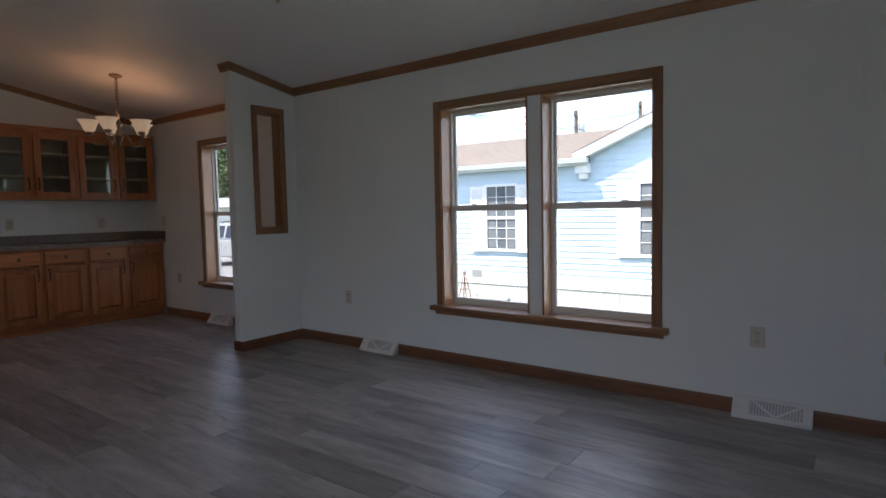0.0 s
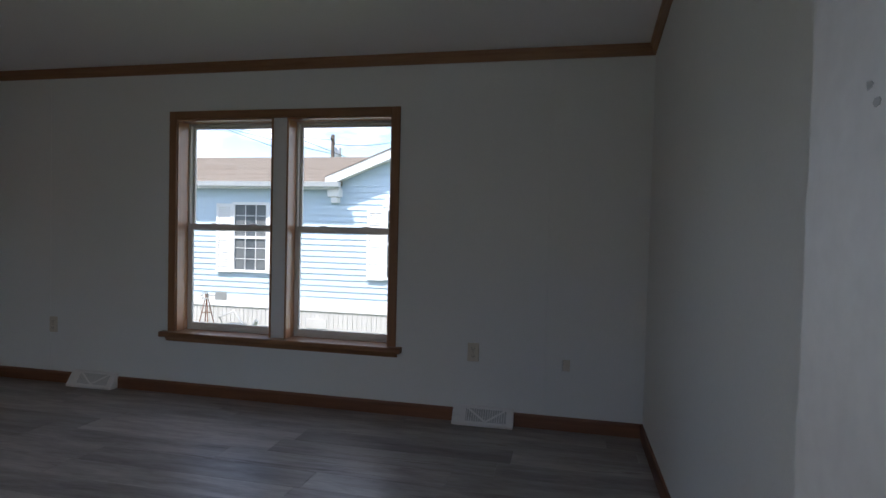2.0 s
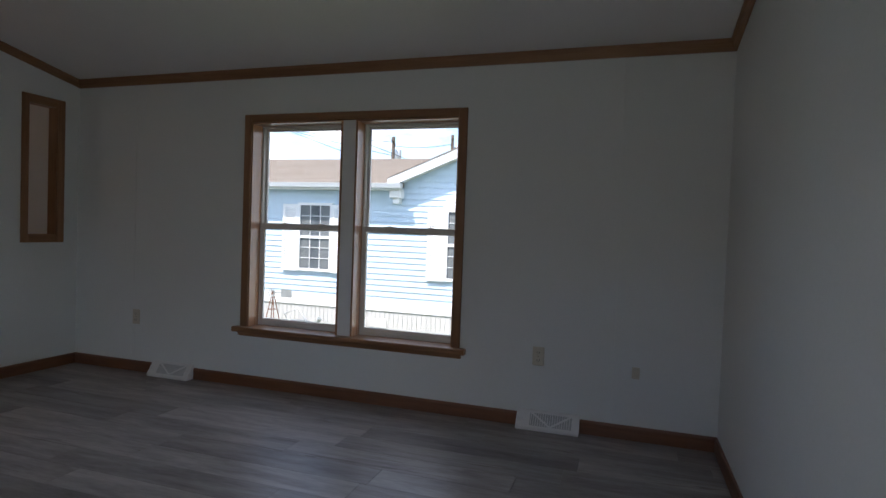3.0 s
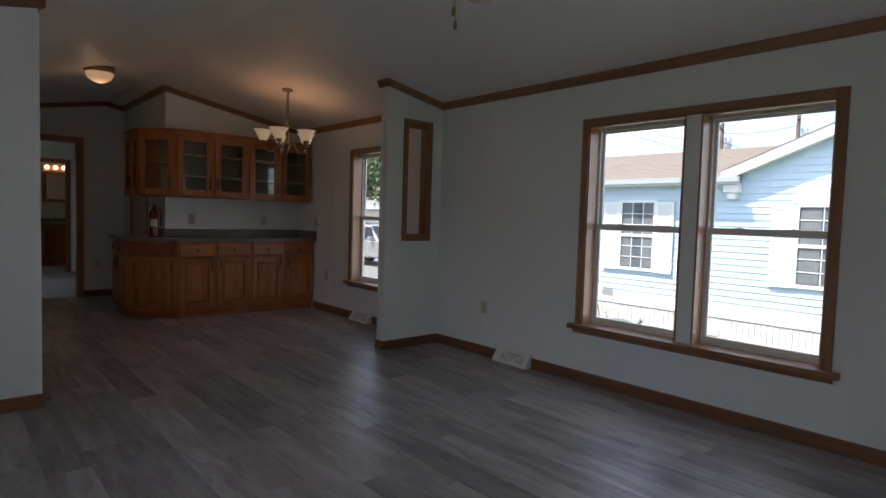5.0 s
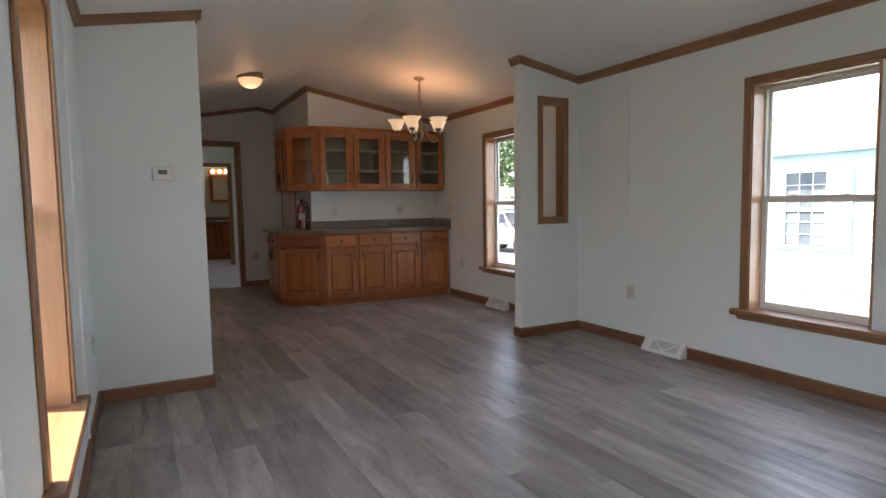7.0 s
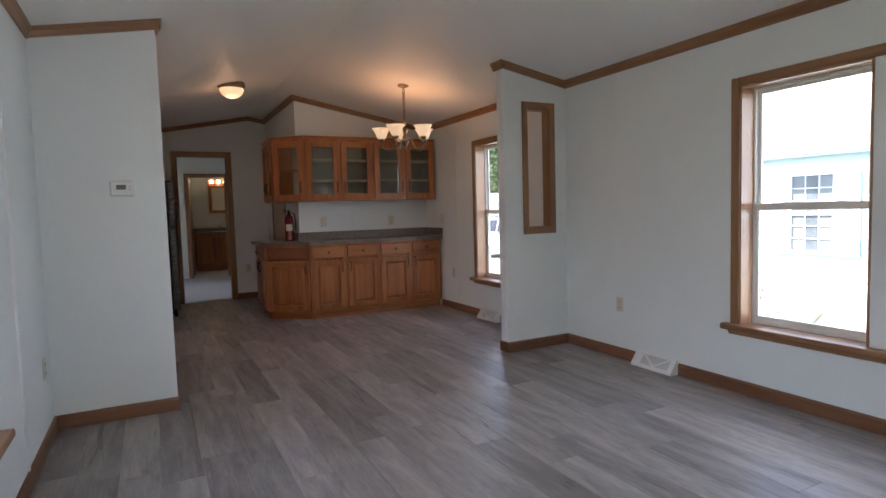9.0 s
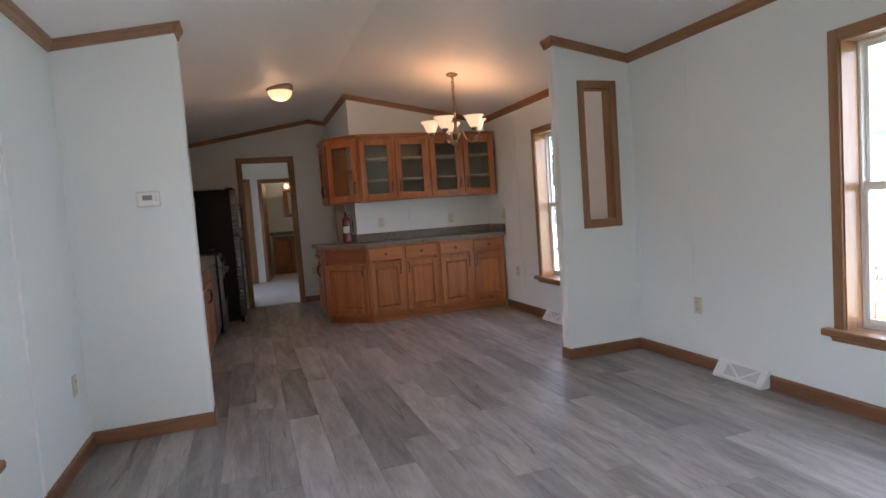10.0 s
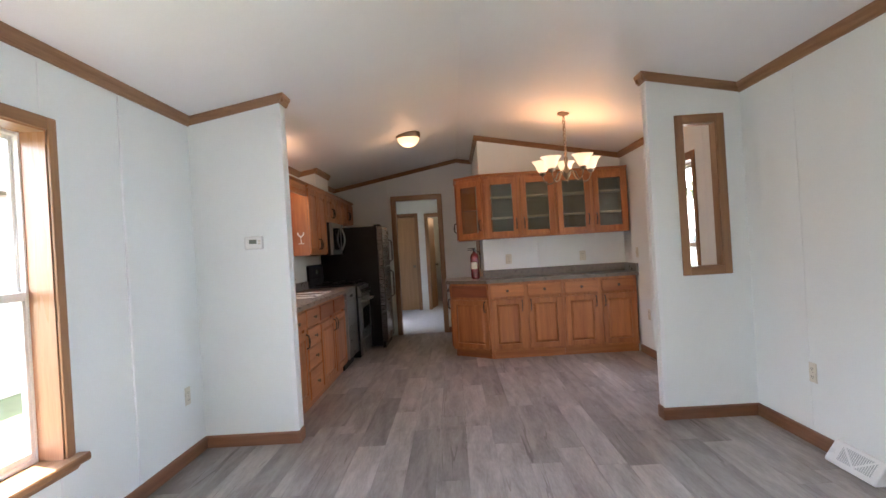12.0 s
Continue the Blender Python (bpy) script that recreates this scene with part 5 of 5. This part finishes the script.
def house_window(host, x, z0, z1, w, y, out, shutters=True, arch=False):
    """Gridded sash window with louvred shutters on a wall at y."""
    o = out
    win = part("window", boxes((x - 0.05, x, y, y + o * 0.04, z0 - 0.05, z1 + 0.05), (x + w, x + w + 0.05, y, y + o * 0.04, z0 - 0.05, z1 + 0.05), (x, x + w, y, y + o * 0.04, z1, z1 + 0.05), (x, x + w, y, y + o * 0.04, z0 - 0.05, z0), (x, x + w, y + o * 0.005, y + o * 0.035, (z0 + z1) / 2 - 0.025, (z0 + z1) / 2 + 0.025)), M_WHITE, host)
    part("pane", boxes((x, x + w, y + o * 0.004, y + o * 0.01, z0, z1)), M_DARKPANE, win)
    part("curtain", boxes((x + 0.02, x + w * 0.3, y + o * 0.0105, y + o * 0.012, z0 + 0.03, z1 - 0.02), (x + w * 0.66, x + w - 0.02, y + o * 0.0105, y + o * 0.012, z0 + 0.03, z1 - 0.02)), M_CURTAIN, win, "pale curtain behind the pane")
    bars = []
    for k in (1, 2):
        bars.append((x + w * k / 3 - 0.006, x + w * k / 3 + 0.006, y + o * 0.012, y + o * 0.02, z0, z1))
    zm = (z0 + z1) / 2
    for za, zb in ((z0, zm), (zm, z1)):
        for k in (1, 2):
            zz = za + (zb - za) * k / 3
            bars.append((x, x + w, y + o * 0.0205, y + o * 0.024, zz - 0.006, zz + 0.006))
    part("grid", boxes(*bars), M_WHITE, win)
    if shutters:
        for xs in (x - 0.05 - 0.33, x + w + 0.05):
            sh = part("shutter", boxes((xs, xs + 0.05, y + o * 0.016, y + o * 0.045, z0 - 0.06, z1 + 0.02), (xs + 0.28, xs + 0.33, y + o * 0.016, y + o * 0.045, z0 - 0.06, z1 + 0.02), (xs + 0.05, xs + 0.28, y + o * 0.016, y + o * 0.045, z1 - 0.05, z1 + 0.02), (xs + 0.05, xs + 0.28, y + o * 0.016, y + o * 0.045, z0 - 0.06, z0)), M_WHITE, win, "white louvred shutter")
            bm = bmesh.new()
            n = 26
            for k in range(n):
                z = z0 + (z1 - 0.05 - z0) * k / n
                d = (z1 - 0.05 - z0) / n
                prism(bm, [(y + o * 0.018, z + d * 0.3), (y + o * 0.036, z), (y + o * 0.04, z + d * 0.35), (y + o * 0.02, z + d)], 0, xs + 0.05, xs + 0.28)
            part("louvres", bm, M_WHITE, sh)
    if arch:
        bm = bmesh.new()
        pts = [(x + w / 2 + (w / 2 + 0.1) * math.cos(math.pi * k / 12), z1 + 0.06 + 0.34 * math.sin(math.pi * k / 12)) for k in range(13)]
        prism(bm, pts, 1, y + o * 0.001, y + o * 0.04)
        part("sunburst", bm, M_WHITE, win, "white arched sunburst over the window")
        bm = bmesh.new()
        for k in range(1, 8):
            a = math.pi * k / 8
            tube(bm, [(x + w / 2 + 0.06 * math.cos(a), y + o * 0.042, z1 + 0.08 + 0.06 * math.sin(a)), (x + w / 2 + (w / 2) * math.cos(a), y + o * 0.042, z1 + 0.08 + 0.26 * math.sin(a))], 0.006, 4)
        part("ray", bm, M_SKIRT, win)


def blue_home():
    y, y2 = 9.87, 14.9
    xl, xr = -13.2, 4.6
    xe = -3.66                      # where the cross gable begins
    th = thing("neighbour_house", "light blue lap-sided manufactured home with white trim and tan roof", "house")
    zb, ze = -0.14, 1.96
    part("wall", boxes((xl, xr, y + 0.001, y2, zb, ze + 0.02)), M_BLUE, th)
    bm = bmesh.new()
    siding(bm, xl, xr, y, zb, ze, 0.105, -1)
    part("siding", bm, M_BLUE, th, "light blue lap siding")
    slope = 0.39

    def span(z):
        return xe - 0.1 + max(0, z - ze) / 0.39, xr + 0.38 - max(0, z - ze) / 0.39
    apex = ze + slope * (xr - xe - 0.28) / 2
    bm = bmesh.new()
    siding(bm, xe - 0.1, xr + 0.38, y, ze, apex + 0.15, 0.105, -1, span)
    part("gable_siding", bm, M_BLUE, th, "light blue gable siding")
    part("gable_wall", prism(bmesh.new(), [(xe - 0.08, ze + 0.021), (xr + 0.36, ze + 0.021), ((xe + 0.28 + xr) / 2, apex + 0.19)], 1, y + 0.001, y + 2.5), M_BLUE, th)
    # main roof
    rf = prism(bmesh.new(), [(y - 0.25, ze + 0.04), (y + 2.5, ze + 0.04 + 2.75 * 0.293), (y2 + 0.35, ze + 0.04), (y2 + 0.35, ze), (y - 0.25, ze)], 0, xl - 0.3, xe + 0.1)
    roof = part("roof", rf, M_SHINGLE, th, "tan asphalt shingle roof")
    bm = bmesh.new()
    for k in range(21):
        v = k / 21
        yy, zz = y - 0.26 + 2.75 * v, ze + 0.045 + 2.75 * 0.293 * v
        d = 2.75 / 21
        p = [(yy, zz + 0.012), (yy + d, zz + d * 0.293 + 0.003), (yy + d, zz + d * 0.293), (yy, zz)]
        prism(bm, p, 0, xl - 0.3, xe + 0.1)
    part("shingle_course", bm, M_SHINGLE, roof)
    # eave fascia, gutter and soffit
    part("gutter", prism(bmesh.new(), [(y - 0.26, ze - 0.05), (y - 0.35, ze - 0.03), (y - 0.37, ze + 0.05), (y - 0.26, ze + 0.05)], 0, xl, xe + 0.18), M_GUTTER, th, "pale grey eave gutter")
    part("soffit", boxes((xl, xe + 0.1, y - 0.26, y + 0.002, ze - 0.06, ze - 0.03)), M_WHITE, th)
    # rake boards of the cross gable
    for a, b, s in ((xe - 0.12, (xe + 0.28 + xr) / 2, 1), ((xe + 0.28 + xr) / 2, xr + 0.4, -1)):
        za = ze - 0.02 if s > 0 else apex + 0.2
        zb2 = apex + 0.2 if s > 0 else ze - 0.02
        bm = prism(bmesh.new(), [(a, za), (b, zb2), (b, zb2 + 0.16), (a, za + 0.16)], 1, y - 0.25, y - 0.2)
        part("rake_board", bm, M_WHITE, th, "white rake board")
        part("rake_soffit", prism(bmesh.new(), [(a, za + 0.02), (b, zb2 + 0.02), (b, zb2 + 0.05), (a, za + 0.05)], 1, y - 0.199, y + 0.01), M_WHITE, th)
        part("gable_roof", prism(bmesh.new(), [(a, za + 0.161), (b, zb2 + 0.161), (b, zb2 + 0.18), (a, za + 0.18)], 1, y - 0.26, y + 2.6), M_SHINGLE, th)
    # corbel block at the gable's foot
    part("corbel", boxes((xe - 0.1, xe + 0.12, y - 0.2, y - 0.017, ze - 0.2, ze - 0.065), (xe - 0.05, xe + 0.08, y - 0.16, y - 0.017, ze - 0.3, ze - 0.2005), bevel=0.01), M_WHITE, th, "stepped white corbel")
    # bottom band and skirting
    part("band", boxes((xl, xr, y - 0.03, y - 0.017, zb - 0.16, zb + 0.05)), M_WHITE, th, "white band above the skirting")
    bm = bmesh.new()
    x = xl
    while x < xr:
        add_box(bm, x, x + 0.075, y - 0.012, y + 0.01, GROUND, zb - 0.161)
        add_box(bm, x + 0.0751, x + 0.0899, y - 0.004, y + 0.01, GROUND, zb - 0.161)
        x += 0.09
    part("skirting", bm, M_SKIRT, th, "white ribbed skirting")
    part("vent", boxes((-4.2, -3.8, y - 0.024, y - 0.0125, -0.62, -0.45), bevel=0.004), M_SKIRT, th)
    house_window(th, -5.66, 0.40, 1.60, 0.64, y - 0.017, -1)
    house_window(th, -2.68, 0.37, 1.54, 0.95, y - 0.017, -1, True, True)


blue_home()


def garden_windmill():
    th = thing("garden_windmill", "small rusty ornamental garden windmill on a lattice tower", "windmill", pose(-5.38, 8.6, GROUND) @ Matrix.Diagonal((0.88, 0.88, 0.88, 1.0)))
    for sx, sy in ((-1, -1), (1, -1), (1, 1), (-1, 1)):
        part("leg", tube(bmesh.new(), [(sx * 0.17, sy * 0.17, 0), (sx * 0.02, sy * 0.02, 0.95)], 0.009, 6), M_RUST, th)
    for z in (0.2, 0.45, 0.7):
        r = 0.17 - 0.158 * z
        part("brace", tube(bmesh.new(), [(-r, -r, z), (r, -r, z), (r, r, z), (-r, r, z), (-r, -r, z)], 0.005, 4), M_RUST, th)
    part("tail_vane", boxes((0.18, 0.42, -0.004, 0.004, 0.95, 1.1), (0.0, 0.18, -0.006, 0.006, 1.02, 1.04)), M_GALV, th, "grey sheet tail vane")
    hub = part("hub", lathe(bmesh.new(), [(0.03, 0.98), (0.03, 1.06)], 10), M_RUST, th)
    for k in range(8):
        a = radians(45 * k)
        bm = bmesh.new()
        prism(bm, [(0.04 * math.cos(a - 0.3), 1.02 + 0.04 * math.sin(a - 0.3)), (0.09 * math.cos(a - 0.18), 1.02 + 0.09 * math.sin(a - 0.18)), (0.09 * math.cos(a + 0.18), 1.02 + 0.09 * math.sin(a + 0.18)), (0.04 * math.cos(a + 0.3), 1.02 + 0.04 * math.sin(a + 0.3))], 1, -0.055, -0.05)
        part("blade", bm, M_GALV, hub)


garden_windmill()
bucket = thing("watering_can", "grey galvanised watering can on the lawn", "watering can", pose(-5.06, 8.9, GROUND) @ Matrix.Diagonal((1.4, 1.4, 1.4, 1.0)))
part("body", lathe(bmesh.new(), [(0.13, 0), (0.15, 0.28), (0.145, 0.28), (0.12, 0.02)], 18), M_GALV, bucket, smooth=True)
part("spout", tube(bmesh.new(), [(0.12, 0, 0.08), (0.3, 0, 0.34)], [0.02, 0.03], 8), M_GALV, bucket, smooth=True)
part("handle", tube(bmesh.new(), [(-0.14, 0, 0.25), (-0.2, 0, 0.36), (0, 0, 0.44), (0.12, 0, 0.28)], 0.01, 6), M_GALV, bucket, smooth=True)


def utility_pole(x, y, h):
    th = thing("utility_pole", "weathered wooden utility pole with a crossarm", "utility pole", pose(x, y, GROUND, 0, 0, 18), "utility poles")
    part("shaft", tube(bmesh.new(), [(0, 0, 0), (0, 0, h)], [0.14, 0.1], 10), M_POLE, th, smooth=True)
    part("crossarm", boxes((-0.05, 0.05, -0.9, 0.9, h - 0.35, h - 0.25)), M_POLE, th)
    part("transformer", lathe(bmesh.new(), [(0.16, h - 1.3), (0.18, h - 1.25), (0.18, h - 0.75), (0.14, h - 0.7)], 12, at=(0.3, 0, 0)), M_GALV, th, smooth=True)
    return th


utility_pole(-12.5, 30.0, 7.25)
utility_pole(-10.3, 34.0, 8.0)


def wire(p0, p1, sag):
    pts = []
    for k in range(25):
        t = k / 24
        p = Vector(p0).lerp(Vector(p1), t)
        p.z -= sag * 4 * t * (1 - t)
        pts.append(p)
    tagged(new("overhead_cable", mesh_of("overhead_cable", tube(bmesh.new(), pts, 0.018, 5), M_RUBBER)), "thin black overhead cable between the poles", "cable", "overhead cables")


wire((-34.0, 28.0, 12.3), (-8.0, 28.0, 3.1), 0.15)
wire((-34.0, 28.0, 13.9), (-9.0, 28.0, 4.2), 0.15)
wire((-26.0, 30.0, 8.4), (-12.5, 30.0, 6.1), 0.3)
wire((-26.0, 30.0, 8.9), (-12.5, 30.0, 5.35), 0.2)
wire((-12.5, 30.0, 5.9), (-10.3, 34.0, 6.6), 0.15)


def tree(x, y, h, spread, seed, leaves=9000):
    rnd = random.Random(seed)
    th = thing("tree", "leafy green deciduous tree with an uneven crown", "tree", pose(x, y, GROUND), "trees")
    bm = tube(bmesh.new(), [(0, 0, 0), (0.1, 0.05, h * 0.2), (0.0, 0.1, h * 0.45), (0.1, 0, h * 0.75)], [0.26, 0.2, 0.14, 0.04], 9)
    part("trunk", bm, M_BARK, th, smooth=True)
    tips = []
    for k in range(13):
        a = rnd.random() * 6.28
        z0 = h * (0.25 + 0.4 * rnd.random())
        r = spread * (0.5 + 0.5 * rnd.random())
        end = Vector((r * math.cos(a), r * math.sin(a), min(h * 0.97, z0 + h * (0.12 + 0.28 * rnd.random()))))
        mid = Vector((end.x * 0.45, end.y * 0.45, (z0 + end.z) / 2 + 0.1))
        part("limb", tube(bmesh.new(), [(0, 0, z0), mid, end], [0.07, 0.05, 0.015], 6), M_BARK, th)
        tips += [end, mid.lerp(end, 0.6), end + Vector((rnd.gauss(0, 0.5), rnd.gauss(0, 0.5), rnd.gauss(0.2, 0.4)))]
    tips.append(Vector((0, 0, h * 0.9)))
    vs, fs = [], []
    for k in range(leaves):
        c = tips[k % len(tips)] + Vector((rnd.gauss(0, 0.5), rnd.gauss(0, 0.5), rnd.gauss(0, 0.42)))
        u = Vector((rnd.gauss(0, 1), rnd.gauss(0, 1), rnd.gauss(0, 1))).normalized()
        w = u.cross(Vector((rnd.gauss(0, 1), rnd.gauss(0, 1), rnd.gauss(0, 1)))).normalized()
        s = 0.09 + 0.09 * rnd.random()
        i = len(vs)
        vs += [c + u * s, c + w * s * 0.5, c - u * s, c - w * s * 0.5]
        fs.append((i, i + 1, i + 2, i + 3))
    me = bpy.data.meshes.new("crown")
    me.from_pydata(vs, [], fs)
    me.materials.append(M_LEAF)
    cr = new("crown", me)
    cr.parent = th
    tagged(cr, kind="stuff")


tree(-38.0, 26.0, 7.2, 3.0, 1)
tree(-33.5, 27.0, 6.0, 2.6, 2)
tree(-44.0, 27.0, 8.0, 3.4, 3)
tree(-30.0, 24.5, 5.2, 2.3, 4)
tree(-48.0, 30.0, 8.5, 3.6, 5)
tree(-41.0, 31.0, 7.8, 3.4, 6)
tree(-52.0, 27.0, 7.5, 3.2, 7)


def far_home():
    th = thing("far_house", "low pale manufactured home behind the parked car", "house", pose(-36, 21.5, GROUND, 0, 0, 25))
    part("wall", boxes((-9, 9, 0, 4, 0.0, 2.5)), M_SKIRT, th)
    part("roof", prism(bmesh.new(), [(-0.4, 2.5), (2, 3.2), (4.4, 2.5)], 0, -9.4, 9.4), M_GALV, th, "pale grey roof")
    for x in (-6.0, -1.0, 4.0):
        part("window", boxes((x, x + 1.2, -0.02, 0.0, 1.0, 2.0)), M_DARKPANE, th)


far_home()


def parked_car(m):
    """An estate-like off-roader, its length along local x, nose at +x."""
    th = thing("parked_car", "silver sport utility car parked on the gravel drive", "car", m)
    low = [(-2.25, 0.42), (-2.3, 0.75), (-2.25, 1.02), (0.72, 1.05), (2.1, 0.92), (2.3, 0.75), (2.3, 0.42), (1.85, 0.36), (-1.85, 0.36)]
    bm = prism(bmesh.new(), low, 1, -0.88, 0.88)
    bmesh.ops.recalc_face_normals(bm, faces=list(bm.faces))
    bmesh.ops.bevel(bm, geom=list(bm.edges), offset=0.05, segments=3, affect="EDGES")
    body = part("body", bm, M_CAR, th, smooth=True)
    bm = bmesh.new()
    loop_lo = [(-2.2, -0.84), (0.85, -0.84), (0.85, 0.84), (-2.2, 0.84)]
    loop_hi = [(-2.0, -0.66), (0.15, -0.66), (0.15, 0.66), (-2.0, 0.66)]
    lo = [bm.verts.new((a, b, 1.03)) for a, b in loop_lo]
    hi = [bm.verts.new((a, b, 1.66)) for a, b in loop_hi]
    bm.faces.new(hi)
    bm.faces.new(list(reversed(lo)))
    for k in range(4):
        bm.faces.new((lo[k], lo[(k + 1) % 4], hi[(k + 1) % 4], hi[k]))
    bmesh.ops.recalc_face_normals(bm, faces=list(bm.faces))
    bmesh.ops.bevel(bm, geom=list(bm.edges), offset=0.05, segments=3, affect="EDGES")
    part("cabin", bm, M_CAR, th, smooth=True)

    def side_pane(xa, xb, s):
        b = bmesh.new()
        t0, t1 = 0.12, 0.86

        def at(x, t):
            yy = 0.84 + (0.66 - 0.84) * t
            return (x, s * (yy + 0.006), 1.03 + 0.63 * t)
        lean = 0.35 if xb > 0.3 else 0.0
        q = [b.verts.new(p) for p in (at(xa, t0), at(xb, t0), at(xb - lean, t1), at(xa + 0.03, t1))]
        r = [b.verts.new((v.co.x, v.co.y - s * 0.03, v.co.z)) for v in q]
        b.faces.new(q)
        b.faces.new(list(reversed(r)))
        for i in range(4):
            b.faces.new((q[i], q[(i + 1) % 4], r[(i + 1) % 4], r[i]))
        return b
    for s in (-1, 1):
        for xa, xb in ((-2.0, -1.25), (-1.17, -0.35), (-0.27, 0.62)):
            part("side_window", side_pane(xa, xb, s), M_BLACKGLASS, th)
        part("mirror", boxes((0.45, 0.6, s * 0.88, s * 1.06, 1.05, 1.2), bevel=0.02), M_CAR, th)
        part("roof_rail", tube(bmesh.new(), [(-1.9, s * 0.6, 1.66), (-1.8, s * 0.6, 1.72), (0.0, s * 0.6, 1.72), (0.1, s * 0.6, 1.66)], 0.02, 6), M_RUBBER, th)
        part("headlight", boxes((2.2, 2.33, s * 0.55, s * 0.84, 0.68, 0.84), bevel=0.02), M_GALV, th)
        for xw in (-1.35, 1.4):
            w = lathe(bmesh.new(), [(0.2, -0.11), (0.34, -0.11), (0.365, -0.08), (0.365, 0.08), (0.34, 0.11), (0.2, 0.11)], 24)
            bmesh.ops.transform(w, matrix=Matrix.Translation((xw, s * 0.83, 0.365)) @ Matrix.Rotation(radians(90), 4, "X"), verts=list(w.verts))
            ty = part("wheel", w, M_RUBBER, th, smooth=True)
            r = lathe(bmesh.new(), [(0.03, -0.125), (0.2, -0.115), (0.215, 0.0), (0.2, 0.115), (0.03, 0.125)], 16)
            bmesh.ops.transform(r, matrix=Matrix.Translation((xw, s * 0.83, 0.365)) @ Matrix.Rotation(radians(90), 4, "X"), verts=list(r.verts))
            part("rim", r, M_GALV, ty)
    b = bmesh.new()
    q = [b.verts.new(p) for p in ((0.79, -0.7, 1.13), (0.79, 0.7, 1.13), (0.25, 0.58, 1.6), (0.25, -0.58, 1.6))]
    r = [b.verts.new((v.co.x + 0.02, v.co.y, v.co.z + 0.015)) for v in q]
    b.faces.new(r)
    b.faces.new(list(reversed(q)))
    for i in range(4):
        b.faces.new((q[i], q[(i + 1) % 4], r[(i + 1) % 4], r[i]))
    part("windscreen", b, M_BLACKGLASS, th)


parked_car(pose(-19.5, 13.9, GROUND + 0.02, 0, 0, 10))


# the home on the south side with its steps
def pink_home():
    y = -7.6
    th = thing("neighbour_house", "pale pink lap-sided home with concrete-grey skirting", "house")
    part("wall", boxes((-22, 3, y - 4.5, y - 0.001, -0.2, 3.0)), M_PINK, th)
    bm = bmesh.new()
    siding(bm, -22, 3, y, -0.1, 3.0, 0.11, 1)
    part("siding", bm, M_PINK, th, "pale pink lap siding")
    part("roof", prism(bmesh.new(), [(y + 0.5, 2.98), (y - 2.2, 3.9), (y - 5.0, 2.98)], 0, -22.4, 3.4), M_SHINGLE, th)
    part("skirting", boxes((-22, 3, y - 4.4, y + 0.02, GROUND, -0.11)), M_CONCRETE, th, "beige skirting")
    st = thing("steps", "concrete porch steps with white railings", "steps", pose(-9.6, y + 0.03, GROUND))
    part("landing", boxes((-1.6, 0.0, 0, 1.3, 0, 0.78), bevel=0.01), M_CONCRETE, st)
    for k in range(4):
        part("step", boxes((0.28 * k + 0.001, 0.28 * k + 0.28, 0, 1.3, 0, 0.62 - 0.155 * k), bevel=0.008), M_CONCRETE, st)
    for yy in (0.08, 1.2):
        rl = part("railing", tube(bmesh.new(), [(-1.55, yy, 1.7), (0.0, yy, 1.7), (1.1, yy, 1.05)], 0.022, 8), M_WHITE, st, "white metal railing")
        for k in range(22):
            x = -1.5 + k * 0.12
            zt = 1.7 if x < 0 else 1.7 - 0.59 * x
            zb = 0.78 if x < 0 else max(0.02, 0.62 - 0.155 * int(x / 0.28))
            part("baluster", tube(bmesh.new(), [(x, yy, zb), (x, yy, zt)], 0.009, 5), M_WHITE, rl)


pink_home()


# ---- floor planks ----
def plank_floor():
    floor = thing("floor", "grey-brown wood-look vinyl planks laid lengthwise", "floor", kind="structure")
    wide, long, gap = 0.182, 1.22, 0.0008
    rnd = random.Random(5)
    kept = {}

    def plank_mesh(length, width):
        key = (round(length, 3), round(width, 3))
        if key not in kept:
            c = 0.0009
            l, w = length - gap, width - gap
            me = bpy.data.meshes.new("plank")
            vs = [(0, 0, -0.012), (l, 0, -0.012), (l, w, -0.012), (0, w, -0.012), (0, 0, -c), (l, 0, -c), (l, w, -c), (0, w, -c), (c, c, 0), (l - c, c, 0), (l - c, w - c, 0), (c, w - c, 0)]
            fs = [(0, 1, 5, 4), (1, 2, 6, 5), (2, 3, 7, 6), (3, 0, 4, 7), (4, 5, 9, 8), (5, 6, 10, 9), (6, 7, 11, 10), (7, 4, 8, 11), (8, 9, 10, 11)]
            me.from_pydata(vs, [], fs)
            me.materials.append(M_PLANK)
            kept[key] = me
        return kept[key]
    x0, x1 = X_K - 0.05, X_E
    y = Y_S
    while y < Y_N - 0.01:
        w = min(wide, Y_N - y)
        x = x0
        first = long * (0.15 + 0.85 * rnd.random())
        while x < x1 - 0.01:
            length = min(first if x == x0 else long, x1 - x)
            ob = new("plank", plank_mesh(length, w))
            ob.location = (x, y, 0)
            ob.parent = floor
            x += length
        y += w


plank_floor()
